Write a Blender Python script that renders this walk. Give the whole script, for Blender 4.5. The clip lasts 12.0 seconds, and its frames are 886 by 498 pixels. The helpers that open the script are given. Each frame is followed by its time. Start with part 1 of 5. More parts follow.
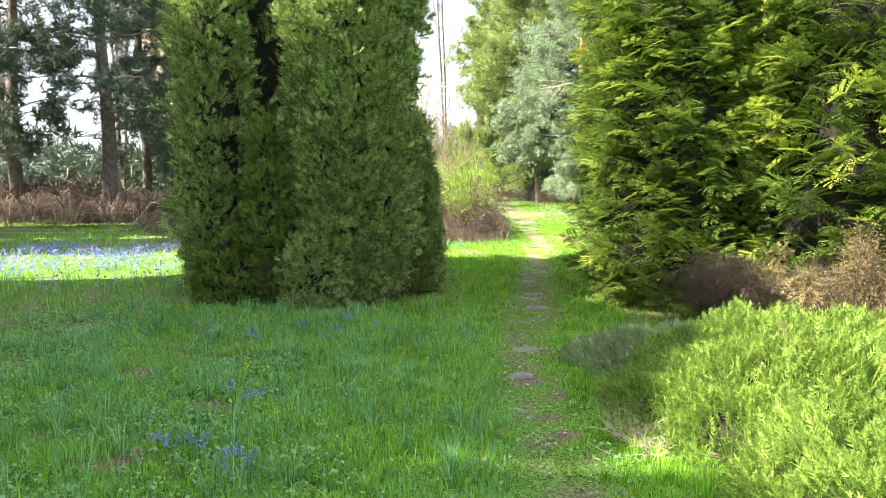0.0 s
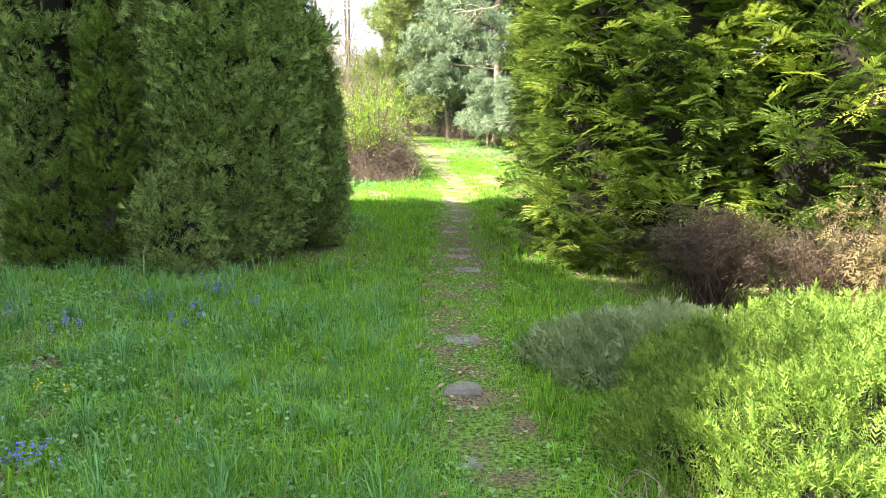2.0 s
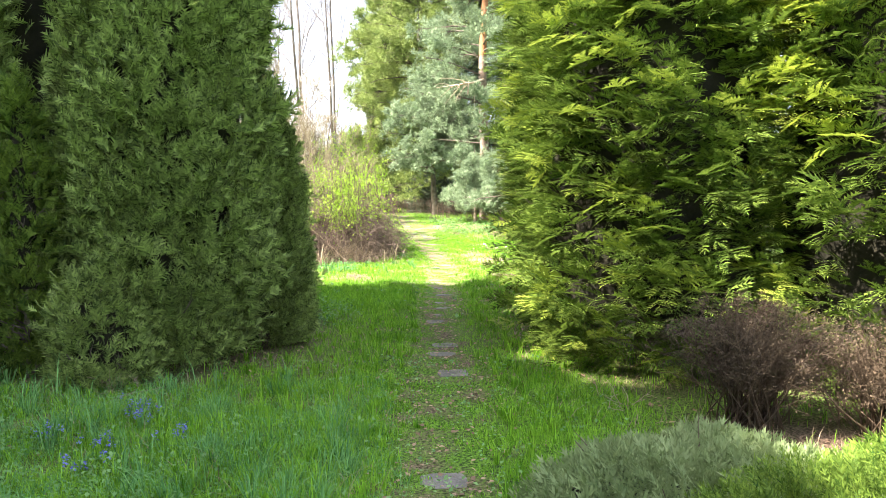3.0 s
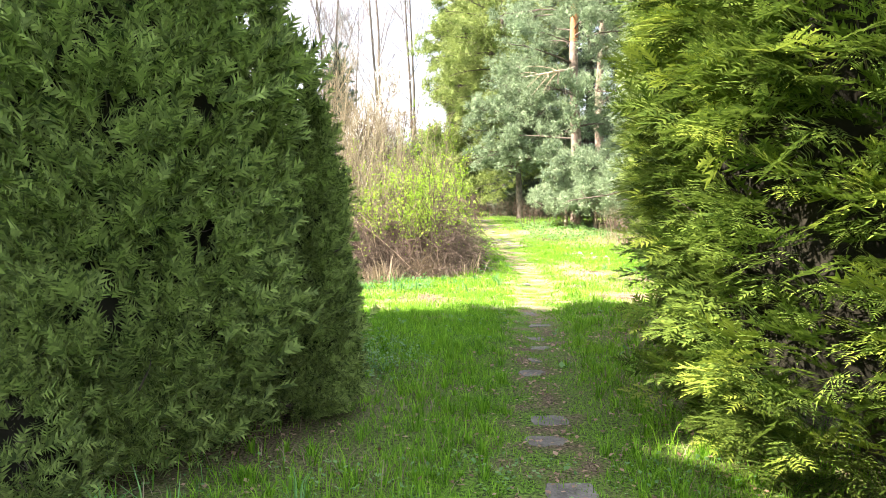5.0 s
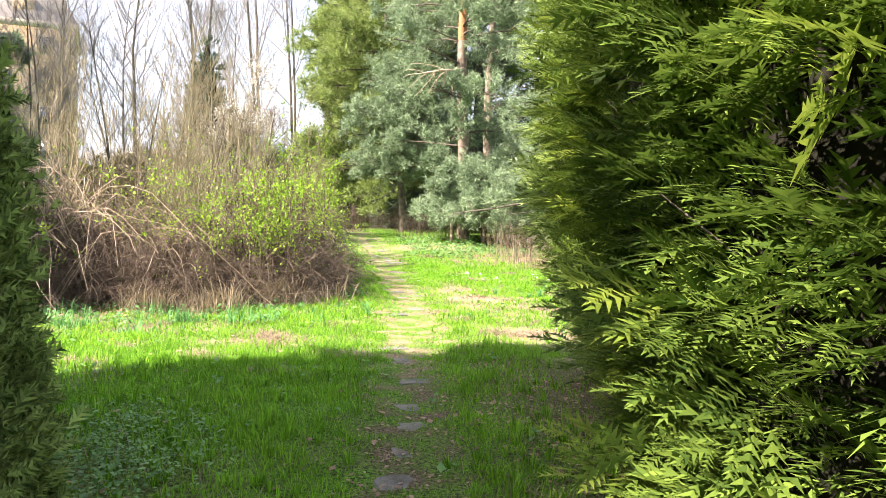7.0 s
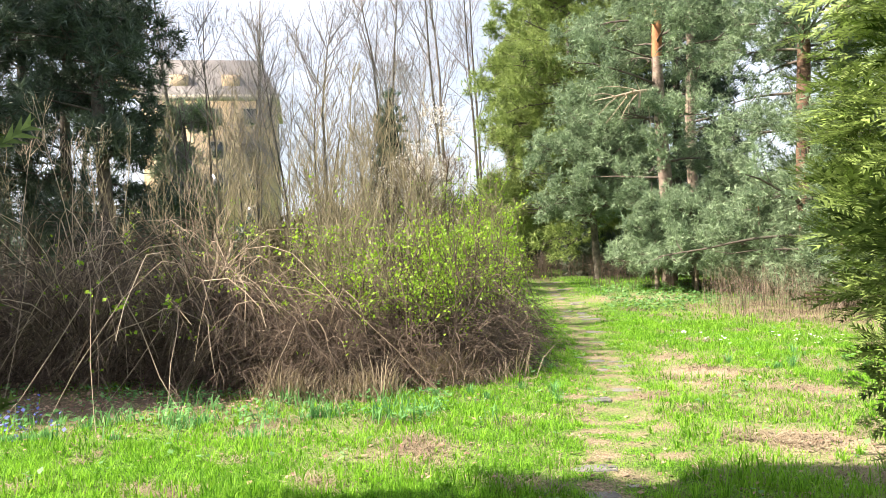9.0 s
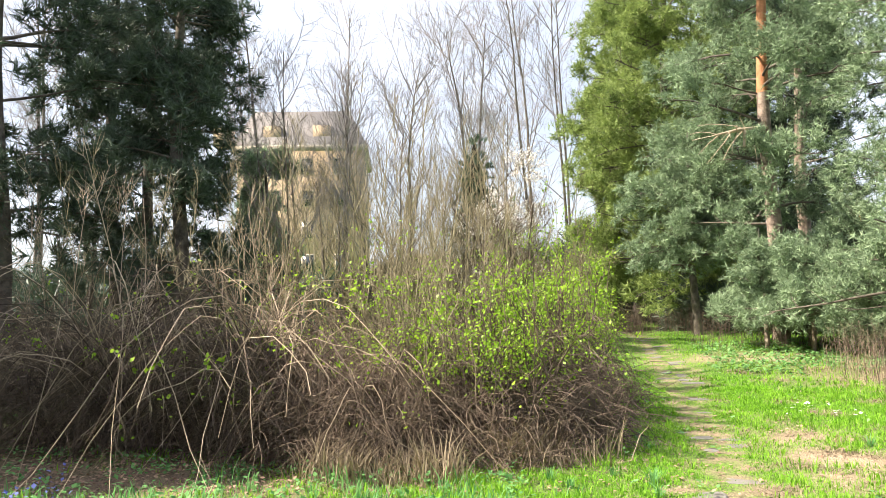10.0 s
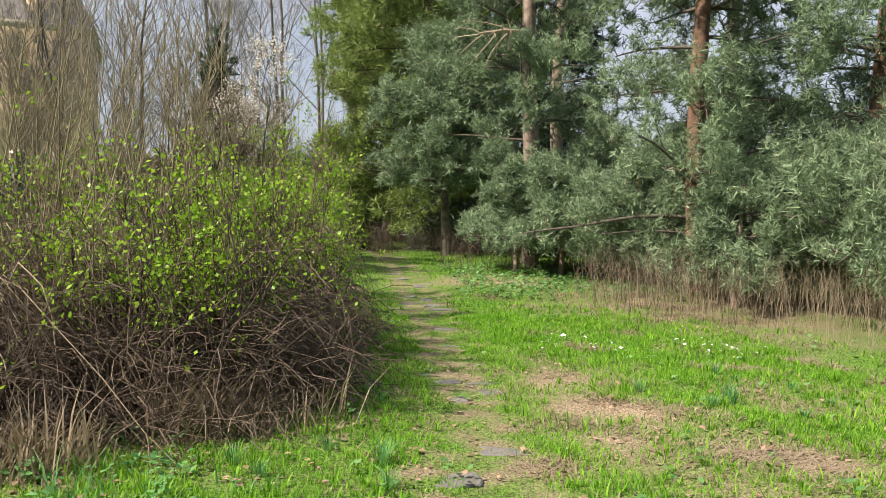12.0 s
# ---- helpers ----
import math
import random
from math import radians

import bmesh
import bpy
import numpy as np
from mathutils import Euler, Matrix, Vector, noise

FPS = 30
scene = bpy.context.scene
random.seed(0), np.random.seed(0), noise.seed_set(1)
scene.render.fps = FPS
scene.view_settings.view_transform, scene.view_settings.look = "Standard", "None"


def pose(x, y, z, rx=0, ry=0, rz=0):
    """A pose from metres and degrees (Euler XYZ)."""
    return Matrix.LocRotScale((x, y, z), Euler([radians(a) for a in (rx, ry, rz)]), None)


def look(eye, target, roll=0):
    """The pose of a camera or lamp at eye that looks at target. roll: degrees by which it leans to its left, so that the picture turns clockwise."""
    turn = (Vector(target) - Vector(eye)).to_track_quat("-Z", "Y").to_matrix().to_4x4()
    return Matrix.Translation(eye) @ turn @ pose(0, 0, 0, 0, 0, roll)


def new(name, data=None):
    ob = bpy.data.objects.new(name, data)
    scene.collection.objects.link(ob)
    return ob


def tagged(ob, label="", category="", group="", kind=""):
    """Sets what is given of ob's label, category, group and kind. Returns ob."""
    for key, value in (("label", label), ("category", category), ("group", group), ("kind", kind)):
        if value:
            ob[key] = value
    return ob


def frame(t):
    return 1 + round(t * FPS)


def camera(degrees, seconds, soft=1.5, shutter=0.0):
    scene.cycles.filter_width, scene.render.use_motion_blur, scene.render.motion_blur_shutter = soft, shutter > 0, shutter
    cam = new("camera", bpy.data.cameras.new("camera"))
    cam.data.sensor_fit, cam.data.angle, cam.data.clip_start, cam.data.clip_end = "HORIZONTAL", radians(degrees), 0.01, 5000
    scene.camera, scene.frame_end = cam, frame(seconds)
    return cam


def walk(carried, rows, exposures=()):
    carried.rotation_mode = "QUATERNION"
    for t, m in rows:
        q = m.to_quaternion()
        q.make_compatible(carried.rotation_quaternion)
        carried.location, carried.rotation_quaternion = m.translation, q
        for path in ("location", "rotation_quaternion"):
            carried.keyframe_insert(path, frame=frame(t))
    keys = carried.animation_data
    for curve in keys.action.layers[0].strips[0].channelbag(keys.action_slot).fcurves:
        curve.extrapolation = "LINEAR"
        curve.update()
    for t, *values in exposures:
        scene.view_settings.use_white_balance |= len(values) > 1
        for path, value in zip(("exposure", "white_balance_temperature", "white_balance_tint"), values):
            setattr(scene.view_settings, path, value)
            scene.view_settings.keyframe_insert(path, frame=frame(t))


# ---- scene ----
cam = camera(59.4, 12.0, soft=0.5, shutter=0.0)
METRES, EYE, TILT, LEAN, TURN = 14.5, 1.59, -5.1, 0.0, 0.0
ROWS = [
    (0.0, 0.0, 0.0, 0.0, 0.0, 0.0, -0.0),
    (0.5, -0.0048, 0.0294, -0.0011, -3.61, -1.41, -0.2),
    (1.0, -0.0064, 0.0684, 0.0002, -6.64, -2.86, -0.5),
    (1.5, -0.0005, 0.1082, 0.004, -6.18, -4.06, -0.6),
    (2.0, -0.0014, 0.1481, 0.0068, -7.12, -4.66, -0.74),
    (2.5, 0.0099, 0.1863, 0.0108, -7.95, -0.48, 0.34),
    (4.5, 0.0207, 0.3541, 0.0274, -4.8, 1.7, 1.01),
    (5.0, 0.0287, 0.3978, 0.0305, -1.82, 0.94, 0.48),
    (5.5, 0.03, 0.4413, 0.0327, -3.03, 1.3, -1.03),
    (6.0, 0.0407, 0.4802, 0.0344, -9.43, 0.31, -0.46),
    (6.5, 0.0526, 0.5223, 0.0382, -10.29, 0.99, -0.13),
    (8.5, 0.0784, 0.6921, 0.0558, -3.32, 4.02, 0.69),
    (9.0, 0.0822, 0.7354, 0.0612, 4.17, 5.32, 1.69),
    (9.5, 0.0801, 0.7776, 0.0679, 8.03, 6.74, 1.17),
    (10.0, 0.0854, 0.8188, 0.0735, 10.65, 9.01, 0.57),
    (10.5, 0.0844, 0.8597, 0.0729, 4.16, 9.08, -1.22),
    (11.0, 0.0952, 0.9001, 0.0726, -5.5, 4.46, -1.26),
    (11.5, 0.0977, 0.9419, 0.0753, -7.49, 3.11, -0.71),
    (12.0, 0.1012, 0.9834, 0.079, -7.51, 2.93, -0.31),
]
walk(cam, [(t, pose(0, 0, EYE, TILT, LEAN, TURN) @ pose(METRES * x, METRES * y, METRES * z, 90 + pitch, roll, yaw)) for t, x, y, z, yaw, pitch, roll in ROWS],
     exposures=[(0.0, 2.45, 6550, 15), (2.5, 2.5, 6550, 15), (5.0, 2.5, 6700, 18), (6.5, 2.2, 6700, 18), (8.5, 1.65, 6650, 14),
                (10.5, 1.45, 6650, 12), (11.2, 0.92, 6600, 12), (12.0, 0.72, 6600, 12)])

# ---- light ----
SUN_FROM = Vector((-0.93, -0.26, 1.0)).normalized()
world = bpy.data.worlds.new("sky")
scene.world = world
world.use_nodes = True
wn = world.node_tree.nodes
wn.clear()
sky = wn.new("ShaderNodeTexSky")
sky.sky_type = "NISHITA"
sky.sun_disc = False
sky.sun_elevation = math.asin(SUN_FROM.z)
sky.sun_rotation = math.atan2(SUN_FROM.x, SUN_FROM.y)
sky.air_density, sky.dust_density, sky.ozone_density = 1.0, 3.0, 1.0
bg = wn.new("ShaderNodeBackground")
bg.inputs["Strength"].default_value = 0.09
wo = wn.new("ShaderNodeOutputWorld")
# thin high cloud over the whole sky
cloud = wn.new("ShaderNodeTexNoise")
cloud.inputs["Scale"].default_value, cloud.inputs["Detail"].default_value = 2.2, 6
veil = wn.new("ShaderNodeMapRange")
veil.inputs["From Min"].default_value, veil.inputs["From Max"].default_value = 0.3, 0.7
veil.inputs["To Min"].default_value, veil.inputs["To Max"].default_value = 0.35, 0.85
haze = wn.new("ShaderNodeMix")
haze.data_type = "RGBA"
haze.inputs["B"].default_value = (5.0, 5.4, 6.1, 1)
wl = world.node_tree.links.new
wl(cloud.outputs["Fac"], veil.inputs["Value"])
wl(veil.outputs["Result"], haze.inputs["Factor"])
wl(sky.outputs[0], haze.inputs["A"])
wl(haze.outputs["Result"], bg.inputs["Color"])
world.node_tree.links.new(bg.outputs[0], wo.inputs["Surface"])
sun_data = bpy.data.lights.new("sun", "SUN")
sun_data.energy, sun_data.angle, sun_data.color = 5.0, radians(0.8), (1.0, 0.91, 0.77)
sun = new("sun", sun_data)
sun.matrix_world = look((0, 0, 30), Vector((0, 0, 30)) - SUN_FROM)

# ---- plan ----
rng = np.random.default_rng(7)
PATH_Y = [-20, 0, 6.6, 9, 13, 17.7, 21, 24, 27, 32, 36, 42, 60, 90]
PATH_X = [0.2, 0.45, 0.68, 1.05, 1.55, 2.2, 2.6, 2.65, 2.75, 2.7, 2.5, 2.0, 0.0, -4]


def path_x(y):
    return np.interp(y, PATH_Y, PATH_X)


def smooth(a, lo, hi):
    s = np.clip((a - lo) / (hi - lo), 0, 1)
    return s * s * (3 - 2 * s)


def height(x, y):
    """The ground's height."""
    x, y = np.asarray(x, float), np.asarray(y, float)
    h = 0.6 * smooth(y, 20, 36) + 0.02 * np.sin(1.7 * x + 0.6 * y) * np.cos(1.3 * y - 0.5 * x) + 0.015 * np.sin(3.9 * x) * np.sin(3.1 * y)
    return h - 0.03 * np.exp(-((x - path_x(y)) / 0.5) ** 2)


def blotch(x, y, s):
    """Soft uneven field, about -1 to 1, with blotches of s metres."""
    a, b = np.asarray(x) / s, np.asarray(y) / s
    return (np.sin(2.1 * a + 1.3 * np.sin(1.7 * b)) + np.sin(2.7 * b + 1.1 * np.sin(2.3 * a + 1)) + np.sin(1.9 * (a + b) + 2 * np.sin(0.9 * a - b))) / 3


def spot(x, y, cx, cy, rx, ry):
    return np.exp(-(((x - cx) / rx) ** 2 + ((y - cy) / ry) ** 2) ** 1.5)


def bare(x, y):
    """How much bare litter and soil there is, 0 to 1."""
    d = np.abs(x - path_x(y))
    w = 0.34 + 0.14 * smooth(y, 14, 18)
    d = d + 0.18 * blotch(x, y, 0.45)
    path = (1 - smooth(d, w * 0.4, w * 1.6)) * (0.14 + 0.30 * smooth(y, 6, 12) - 0.02 * smooth(y, 14.5, 17) + 1.0 * blotch(x, y, 0.2))
    # last spot: soil before the brambles, spread wider to stand for shade
    under = np.maximum.reduce([spot(x, y, -1.5, 11.2, 2.0, 2.0), spot(x, y, 4.4, 11.0, 2.5, 3.0), spot(x, y, 3.6, 13.6, 1.3, 2.0), spot(x, y, -2.8, 21.3, 4.6, 2.8), spot(x, y, 3.3, 7.5, 1.2, 0.7), spot(x, y, -3.6, 18.8, 3.4, 1.5)])
    dry = np.maximum.reduce([spot(x, y, 3.55, 20.2, 0.7, 2.2), spot(x, y, 4.1, 18.7, 0.9, 1.0), 0.8 * spot(x, y, 0.4, 16.6, 0.9, 0.5), spot(x, y, 3.6, 16.6, 0.9, 1.3), spot(x, y, 4.6, 28.6, 1.8, 1.0), spot(x, y, 7.0, 26.0, 2.4, 3.2), 0.8 * spot(x, y, -0.6, 17.6, 1.2, 0.5), 0.7 * spot(x, y, 5.4, 20.5, 1.0, 0.8), 0.6 * spot(x, y, 1.0, 12.8, 0.35, 0.25), 0.6 * spot(x, y, -2.4, 7.2, 0.8, 0.4), 0.5 * spot(x, y, -1.8, 5.2, 0.5, 0.3)])
    rough = 1.5 * np.clip(blotch(x, y, 0.42) - 0.10, 0, 1) * smooth(y, 14, 16) * (0.55 + 0.45 * blotch(x, y, 1.9))
    rough = np.maximum(rough, 1.5 * np.clip(blotch(x + 4, y, 0.36) - 0.22, 0, 1) * smooth(-x, 0.5, 1.6) * smooth(-y, -13, -11))
    return np.clip(np.maximum.reduce([path, rough, under, dry * (0.8 + 0.5 * blotch(x, y, 0.5))]), 0, 1)


# ---- materials ----
def material(name, dark, light, scale=3.0, rough=0.75, fine=40.0, bump=0.2, island=0.0, translucent=0.0, spec=0.3, third=None, attr=None):
    """Two colours mixed by coarse and fine noise; island: share of variation from piece to piece; translucent: share of light let through."""
    m = bpy.data.materials.new(name)
    m.use_nodes = True
    nt = m.node_tree
    n, link = nt.nodes, nt.links.new
    n.clear()
    out = n.new("ShaderNodeOutputMaterial")
    bsdf = n.new("ShaderNodeBsdfPrincipled")
    geo = n.new("ShaderNodeNewGeometry")
    coarse = n.new("ShaderNodeTexNoise")
    coarse.inputs["Scale"].default_value, coarse.inputs["Detail"].default_value = scale, 4
    link(geo.outputs["Position"], coarse.inputs["Vector"])
    grain = n.new("ShaderNodeTexNoise")
    grain.inputs["Scale"].default_value, grain.inputs["Detail"].default_value = fine, 3
    link(geo.outputs["Position"], grain.inputs["Vector"])
    add = n.new("ShaderNodeMath")
    add.operation = "MULTIPLY_ADD"
    link(grain.outputs["Fac"], add.inputs[0])
    add.inputs[1].default_value = 0.5
    link(coarse.outputs["Fac"], add.inputs[2])
    fac = add.outputs[0]
    isl = n.new("ShaderNodeMath")
    isl.operation = "MULTIPLY_ADD"
    link(geo.outputs["Random Per Island"], isl.inputs[0])
    isl.inputs[1].default_value = island
    link(fac, isl.inputs[2])
    ramp = n.new("ShaderNodeValToRGB")
    mid = 0.75 + island / 2
    ramp.color_ramp.elements[0].position, ramp.color_ramp.elements[0].color = max(0, mid - 0.25 - island * 0.4) / 2, (*dark, 1)
    ramp.color_ramp.elements[1].position, ramp.color_ramp.elements[1].color = min(2, mid + 0.25 + island * 0.4) / 2, (*light, 1)
    if third:
        e = ramp.color_ramp.elements.new(min(0.995, (mid + 0.25 + island * 0.4) / 2 + 0.06))
        e.color = (*third, 1)
    half = n.new("ShaderNodeMath")
    half.operation = "MULTIPLY"
    link(isl.outputs[0], half.inputs[0])
    half.inputs[1].default_value = 0.5
    link(half.outputs[0], ramp.inputs["Fac"])
    link(ramp.outputs["Color"], bsdf.inputs["Base Color"])
    bsdf.inputs["Roughness"].default_value = rough
    bsdf.inputs["Specular IOR Level"].default_value = spec
    if bump:
        bn = n.new("ShaderNodeBump")
        bn.inputs["Strength"].default_value, bn.inputs["Distance"].default_value = bump, 0.02
        link(grain.outputs["Fac"], bn.inputs["Height"])
        link(bn.outputs[0], bsdf.inputs["Normal"])
    shader = bsdf.outputs[0]
    if translucent:
        tr = n.new("ShaderNodeBsdfTranslucent")
        link(ramp.outputs["Color"], tr.inputs["Color"])
        mix = n.new("ShaderNodeMixShader")
        mix.inputs[0].default_value = translucent
        link(shader, mix.inputs[1])
        link(tr.outputs[0], mix.inputs[2])
        shader = mix.outputs[0]
    link(shader, out.inputs["Surface"])
    return m


M_GRASS = material("grass_blade", (0.06, 0.20, 0.012), (0.34, 0.64, 0.055), 1.1, 0.6, 7, 0, 1.1, 0.45, 0.2)
M_DRYGRASS = material("dry_grass", (0.17, 0.13, 0.085), (0.46, 0.38, 0.26), 2, 0.7, 20, 0, 0.7, 0.25)
M_COVER = material("cover_leaf", (0.07, 0.19, 0.05), (0.24, 0.45, 0.15), 1.6, 0.5, 9, 0, 0.9, 0.3, 0.35)
M_LITTER = material("dead_leaf", (0.14, 0.085, 0.055), (0.50, 0.34, 0.24), 5, 0.8, 40, 0, 0.8, 0.1)
M_THUJA = material("thuja_scale_leaf", (0.016, 0.045, 0.011), (0.43, 0.57, 0.17), 6.5, 0.55, 16, 0, 0.8, 0.25, 0.2)
M_CYPRESS = material("cypress_scale_leaf", (0.025, 0.065, 0.012), (0.22, 0.32, 0.055), 4.5, 0.6, 12, 0, 0.7, 0.28, 0.15)
M_CYPTIP = material("young_cypress_shoot", (0.14, 0.23, 0.03), (0.40, 0.49, 0.085), 4.5, 0.6, 12, 0, 0.8, 0.3, 0.15)
M_LIME = material("lime_cypress_shoot", (0.24, 0.35, 0.04), (0.55, 0.63, 0.11), 4.5, 0.45, 12, 0, 0.8, 0.3, 0.4)
M_BLUEGRASS = material("bluish_grass_blade", (0.05, 0.18, 0.05), (0.28, 0.56, 0.20), 1.1, 0.6, 7, 0, 1.0, 0.42, 0.15)
# near-black of the shells that stand for shade inside the foliage
M_CORE = material("inner_shade_black", (0.006, 0.007, 0.003), (0.02, 0.018, 0.01), 6, 0.9, 30, 0.4)
M_JUNIPER = material("juniper_leaf", (0.035, 0.10, 0.015), (0.29, 0.43, 0.07), 6.0, 0.6, 18, 0, 0.8, 0.28, 0.15)
M_JUNIPER_G = material("grey_juniper_leaf", (0.15, 0.22, 0.085), (0.32, 0.41, 0.18), 2.5, 0.6, 12, 0, 0.45, 0.2, 0.35)
M_BROWN = material("withered_twig_leaf", (0.038, 0.028, 0.02), (0.15, 0.11, 0.07), 5, 0.8, 25, 0, 0.6, 0.1)
M_RUST = material("rusty_withered_leaf", (0.07, 0.062, 0.025), (0.25, 0.195, 0.08), 4, 0.8, 25, 0, 0.6, 0.15)
M_PINE = material("pine_needle", (0.055, 0.10, 0.055), (0.43, 0.56, 0.34), 2.2, 0.55, 8, 0, 0.9, 0.22, 0.2)
M_FIR = material("yellow_green_needle", (0.075, 0.13, 0.035), (0.43, 0.53, 0.17), 1.8, 0.55, 8, 0, 0.9, 0.28, 0.2)
M_DARKFIR = material("dark_needle", (0.035, 0.058, 0.04), (0.11, 0.155, 0.10), 0.8, 0.5, 6, 0, 0.6, 0.15, 0.4)
M_BARK = material("grey_bark", (0.06, 0.05, 0.042), (0.20, 0.17, 0.14), 7, 0.9, 45, 0.8)
M_PINEBARK = material("pine_bark", (0.13, 0.095, 0.075), (0.42, 0.33, 0.27), 7, 0.85, 35, 0.9)
M_REDBARK = material("dark_reddish_bark", (0.07, 0.042, 0.03), (0.25, 0.15, 0.10), 7, 0.85, 35, 0.9)
M_PINEBARK_TOP = material("orange_pine_bark", (0.28, 0.11, 0.05), (0.58, 0.28, 0.14), 5, 0.8, 30, 0.7)
M_TWIG = material("brown_cane", (0.033, 0.025, 0.019), (0.235, 0.175, 0.132), 3, 0.8, 30, 0, 0.9)
M_CANE = material("pale_cane", (0.28, 0.215, 0.15), (0.54, 0.44, 0.33), 3, 0.75, 30, 0, 0.7)
M_SAPLING = material("olive_sapling_bark", (0.10, 0.085, 0.05), (0.36, 0.31, 0.20), 3, 0.75, 30, 0, 0.7)
M_FARTWIG = material("grey_far_twig", (0.17, 0.15, 0.145), (0.36, 0.32, 0.31), 0.5, 0.8, 5, 0, 0.6)
M_FRESH = material("fresh_spring_leaf", (0.16, 0.34, 0.02), (0.42, 0.62, 0.06), 3, 0.45, 15, 0, 0.7, 0.45, 0.35)
M_BLOSSOM = material("white_blossom", (0.60, 0.56, 0.52), (0.85, 0.82, 0.78), 2, 0.7, 15, 0, 0.4, 0.3)
M_BLUE = material("blue_petal", (0.10, 0.12, 0.42), (0.25, 0.28, 0.66), 8, 0.6, 40, 0, 0.5, 0.2)
M_YELLOW = material("yellow_petal", (0.75, 0.55, 0.02), (0.90, 0.75, 0.05), 8, 0.6, 40, 0, 0.3, 0.2)
M_WHITE = material("white_petal", (0.72, 0.74, 0.68), (0.85, 0.86, 0.80), 8, 0.6, 40, 0, 0.3, 0.2)
M_SLAB = material("worn_concrete_slab", (0.10, 0.095, 0.085), (0.27, 0.255, 0.23), 6, 0.85, 70, 0.5, third=(0.20, 0.22, 0.13))
M_WALL = material("ochre_plaster", (0.42, 0.31, 0.20), (0.55, 0.42, 0.29), 0.4, 0.85, 8, 0.1)
M_ROOF = material("grey_roof_tile", (0.13, 0.12, 0.12), (0.26, 0.24, 0.23), 0.6, 0.8, 12, 0.3)
M_PALE = material("pale_cornice_plaster", (0.42, 0.36, 0.28), (0.56, 0.49, 0.40), 0.5, 0.8, 8, 0.1)
M_GLASS = material("dark_window_glass", (0.03, 0.035, 0.04), (0.07, 0.08, 0.09), 0.5, 0.08, 3, 0, spec=0.6)


def ground_material():
    m = bpy.data.materials.new("meadow_soil")
    m.use_nodes = True
    nt = m.node_tree
    n, link = nt.nodes, nt.links.new
    bsdf = n["Principled BSDF"]
    geo = n.new("ShaderNodeNewGeometry")

    def noisy(scale, detail, a, b, lo=0.35, hi=0.65):
        t = n.new("ShaderNodeTexNoise")
        t.inputs["Scale"].default_value, t.inputs["Detail"].default_value = scale, detail
        link(geo.outputs["Position"], t.inputs["Vector"])
        r = n.new("ShaderNodeValToRGB")
        r.color_ramp.elements[0].position, r.color_ramp.elements[0].color = lo, (*a, 1)
        r.color_ramp.elements[1].position, r.color_ramp.elements[1].color = hi, (*b, 1)
        link(t.outputs["Fac"], r.inputs["Fac"])
        return t, r

    def mixed(fac, a, b):
        x = n.new("ShaderNodeMix")
        x.data_type = "RGBA"
        link(fac, x.inputs["Factor"])
        link(a, x.inputs["A"])
        link(b, x.inputs["B"])
        return x.outputs["Result"]

    _, green = noisy(48, 8, (0.018, 0.045, 0.008), (0.15, 0.30, 0.035), 0.38, 0.62)
    t2, soil = noisy(60, 8, (0.03, 0.02, 0.014), (0.26, 0.185, 0.135))
    _, straw = noisy(70, 8, (0.08, 0.06, 0.035), (0.52, 0.41, 0.28))
    _, patch = noisy(1.4, 4, (0, 0, 0), (1, 1, 1), 0.42, 0.6)
    at = n.new("ShaderNodeAttribute")
    at.attribute_name = "bare"
    dry = n.new("ShaderNodeAttribute")
    dry.attribute_name = "dry"
    brown = mixed(dry.outputs["Fac"], soil.outputs[0], straw.outputs[0])
    col = mixed(at.outputs["Fac"], green.outputs[0], brown)
    link(col, bsdf.inputs["Base Color"])
    bsdf.inputs["Roughness"].default_value = 0.95
    bsdf.inputs["Specular IOR Level"].default_value = 0.15
    b = n.new("ShaderNodeBump")
    b.inputs["Strength"].default_value, b.inputs["Distance"].default_value = 0.5, 0.02
    link(t2.outputs["Fac"], b.inputs["Height"])
    link(b.outputs[0], bsdf.inputs["Normal"])
    return m


M_GROUND = ground_material()


# ---- building tools ----
def mesh_of(name, verts, faces, mat, flat=False):
    """A mesh from arrays: verts (n, 3), faces (m, k)."""
    me = bpy.data.meshes.new(name)
    verts, faces = np.asarray(verts, np.float32), np.asarray(faces, np.int32)
    k = faces.shape[1]
    me.vertices.add(len(verts))
    me.vertices.foreach_set("co", verts.ravel())
    me.loops.add(faces.size)
    me.loops.foreach_set("vertex_index", faces.ravel())
    me.polygons.add(len(faces))
    me.polygons.foreach_set("loop_start", np.arange(0, faces.size, k, dtype=np.int32))
    me.update(calc_edges=True)
    me.materials.append(mat)
    if not flat:
        me.polygons.foreach_set("use_smooth", np.ones(len(faces), bool))
    return me


def thing(name, label, category, at=(0, 0, 0), group="", kind=""):
    ob = new(name)
    ob.location = at
    ob.empty_display_size = 0.1
    return tagged(ob, label, category, group, kind)


def part(name, me, parent, label="", kind=""):
    """A mesh of its own under a thing; the mesh is given in the world's metres."""
    ob = new(name, me)
    ob.parent = parent
    ob.matrix_parent_inverse = Matrix.Translation(parent.matrix_basis.translation).inverted()
    return tagged(ob, label, kind=kind)


def unit(v):
    return v / np.maximum(np.linalg.norm(v, axis=-1, keepdims=True), 1e-9)


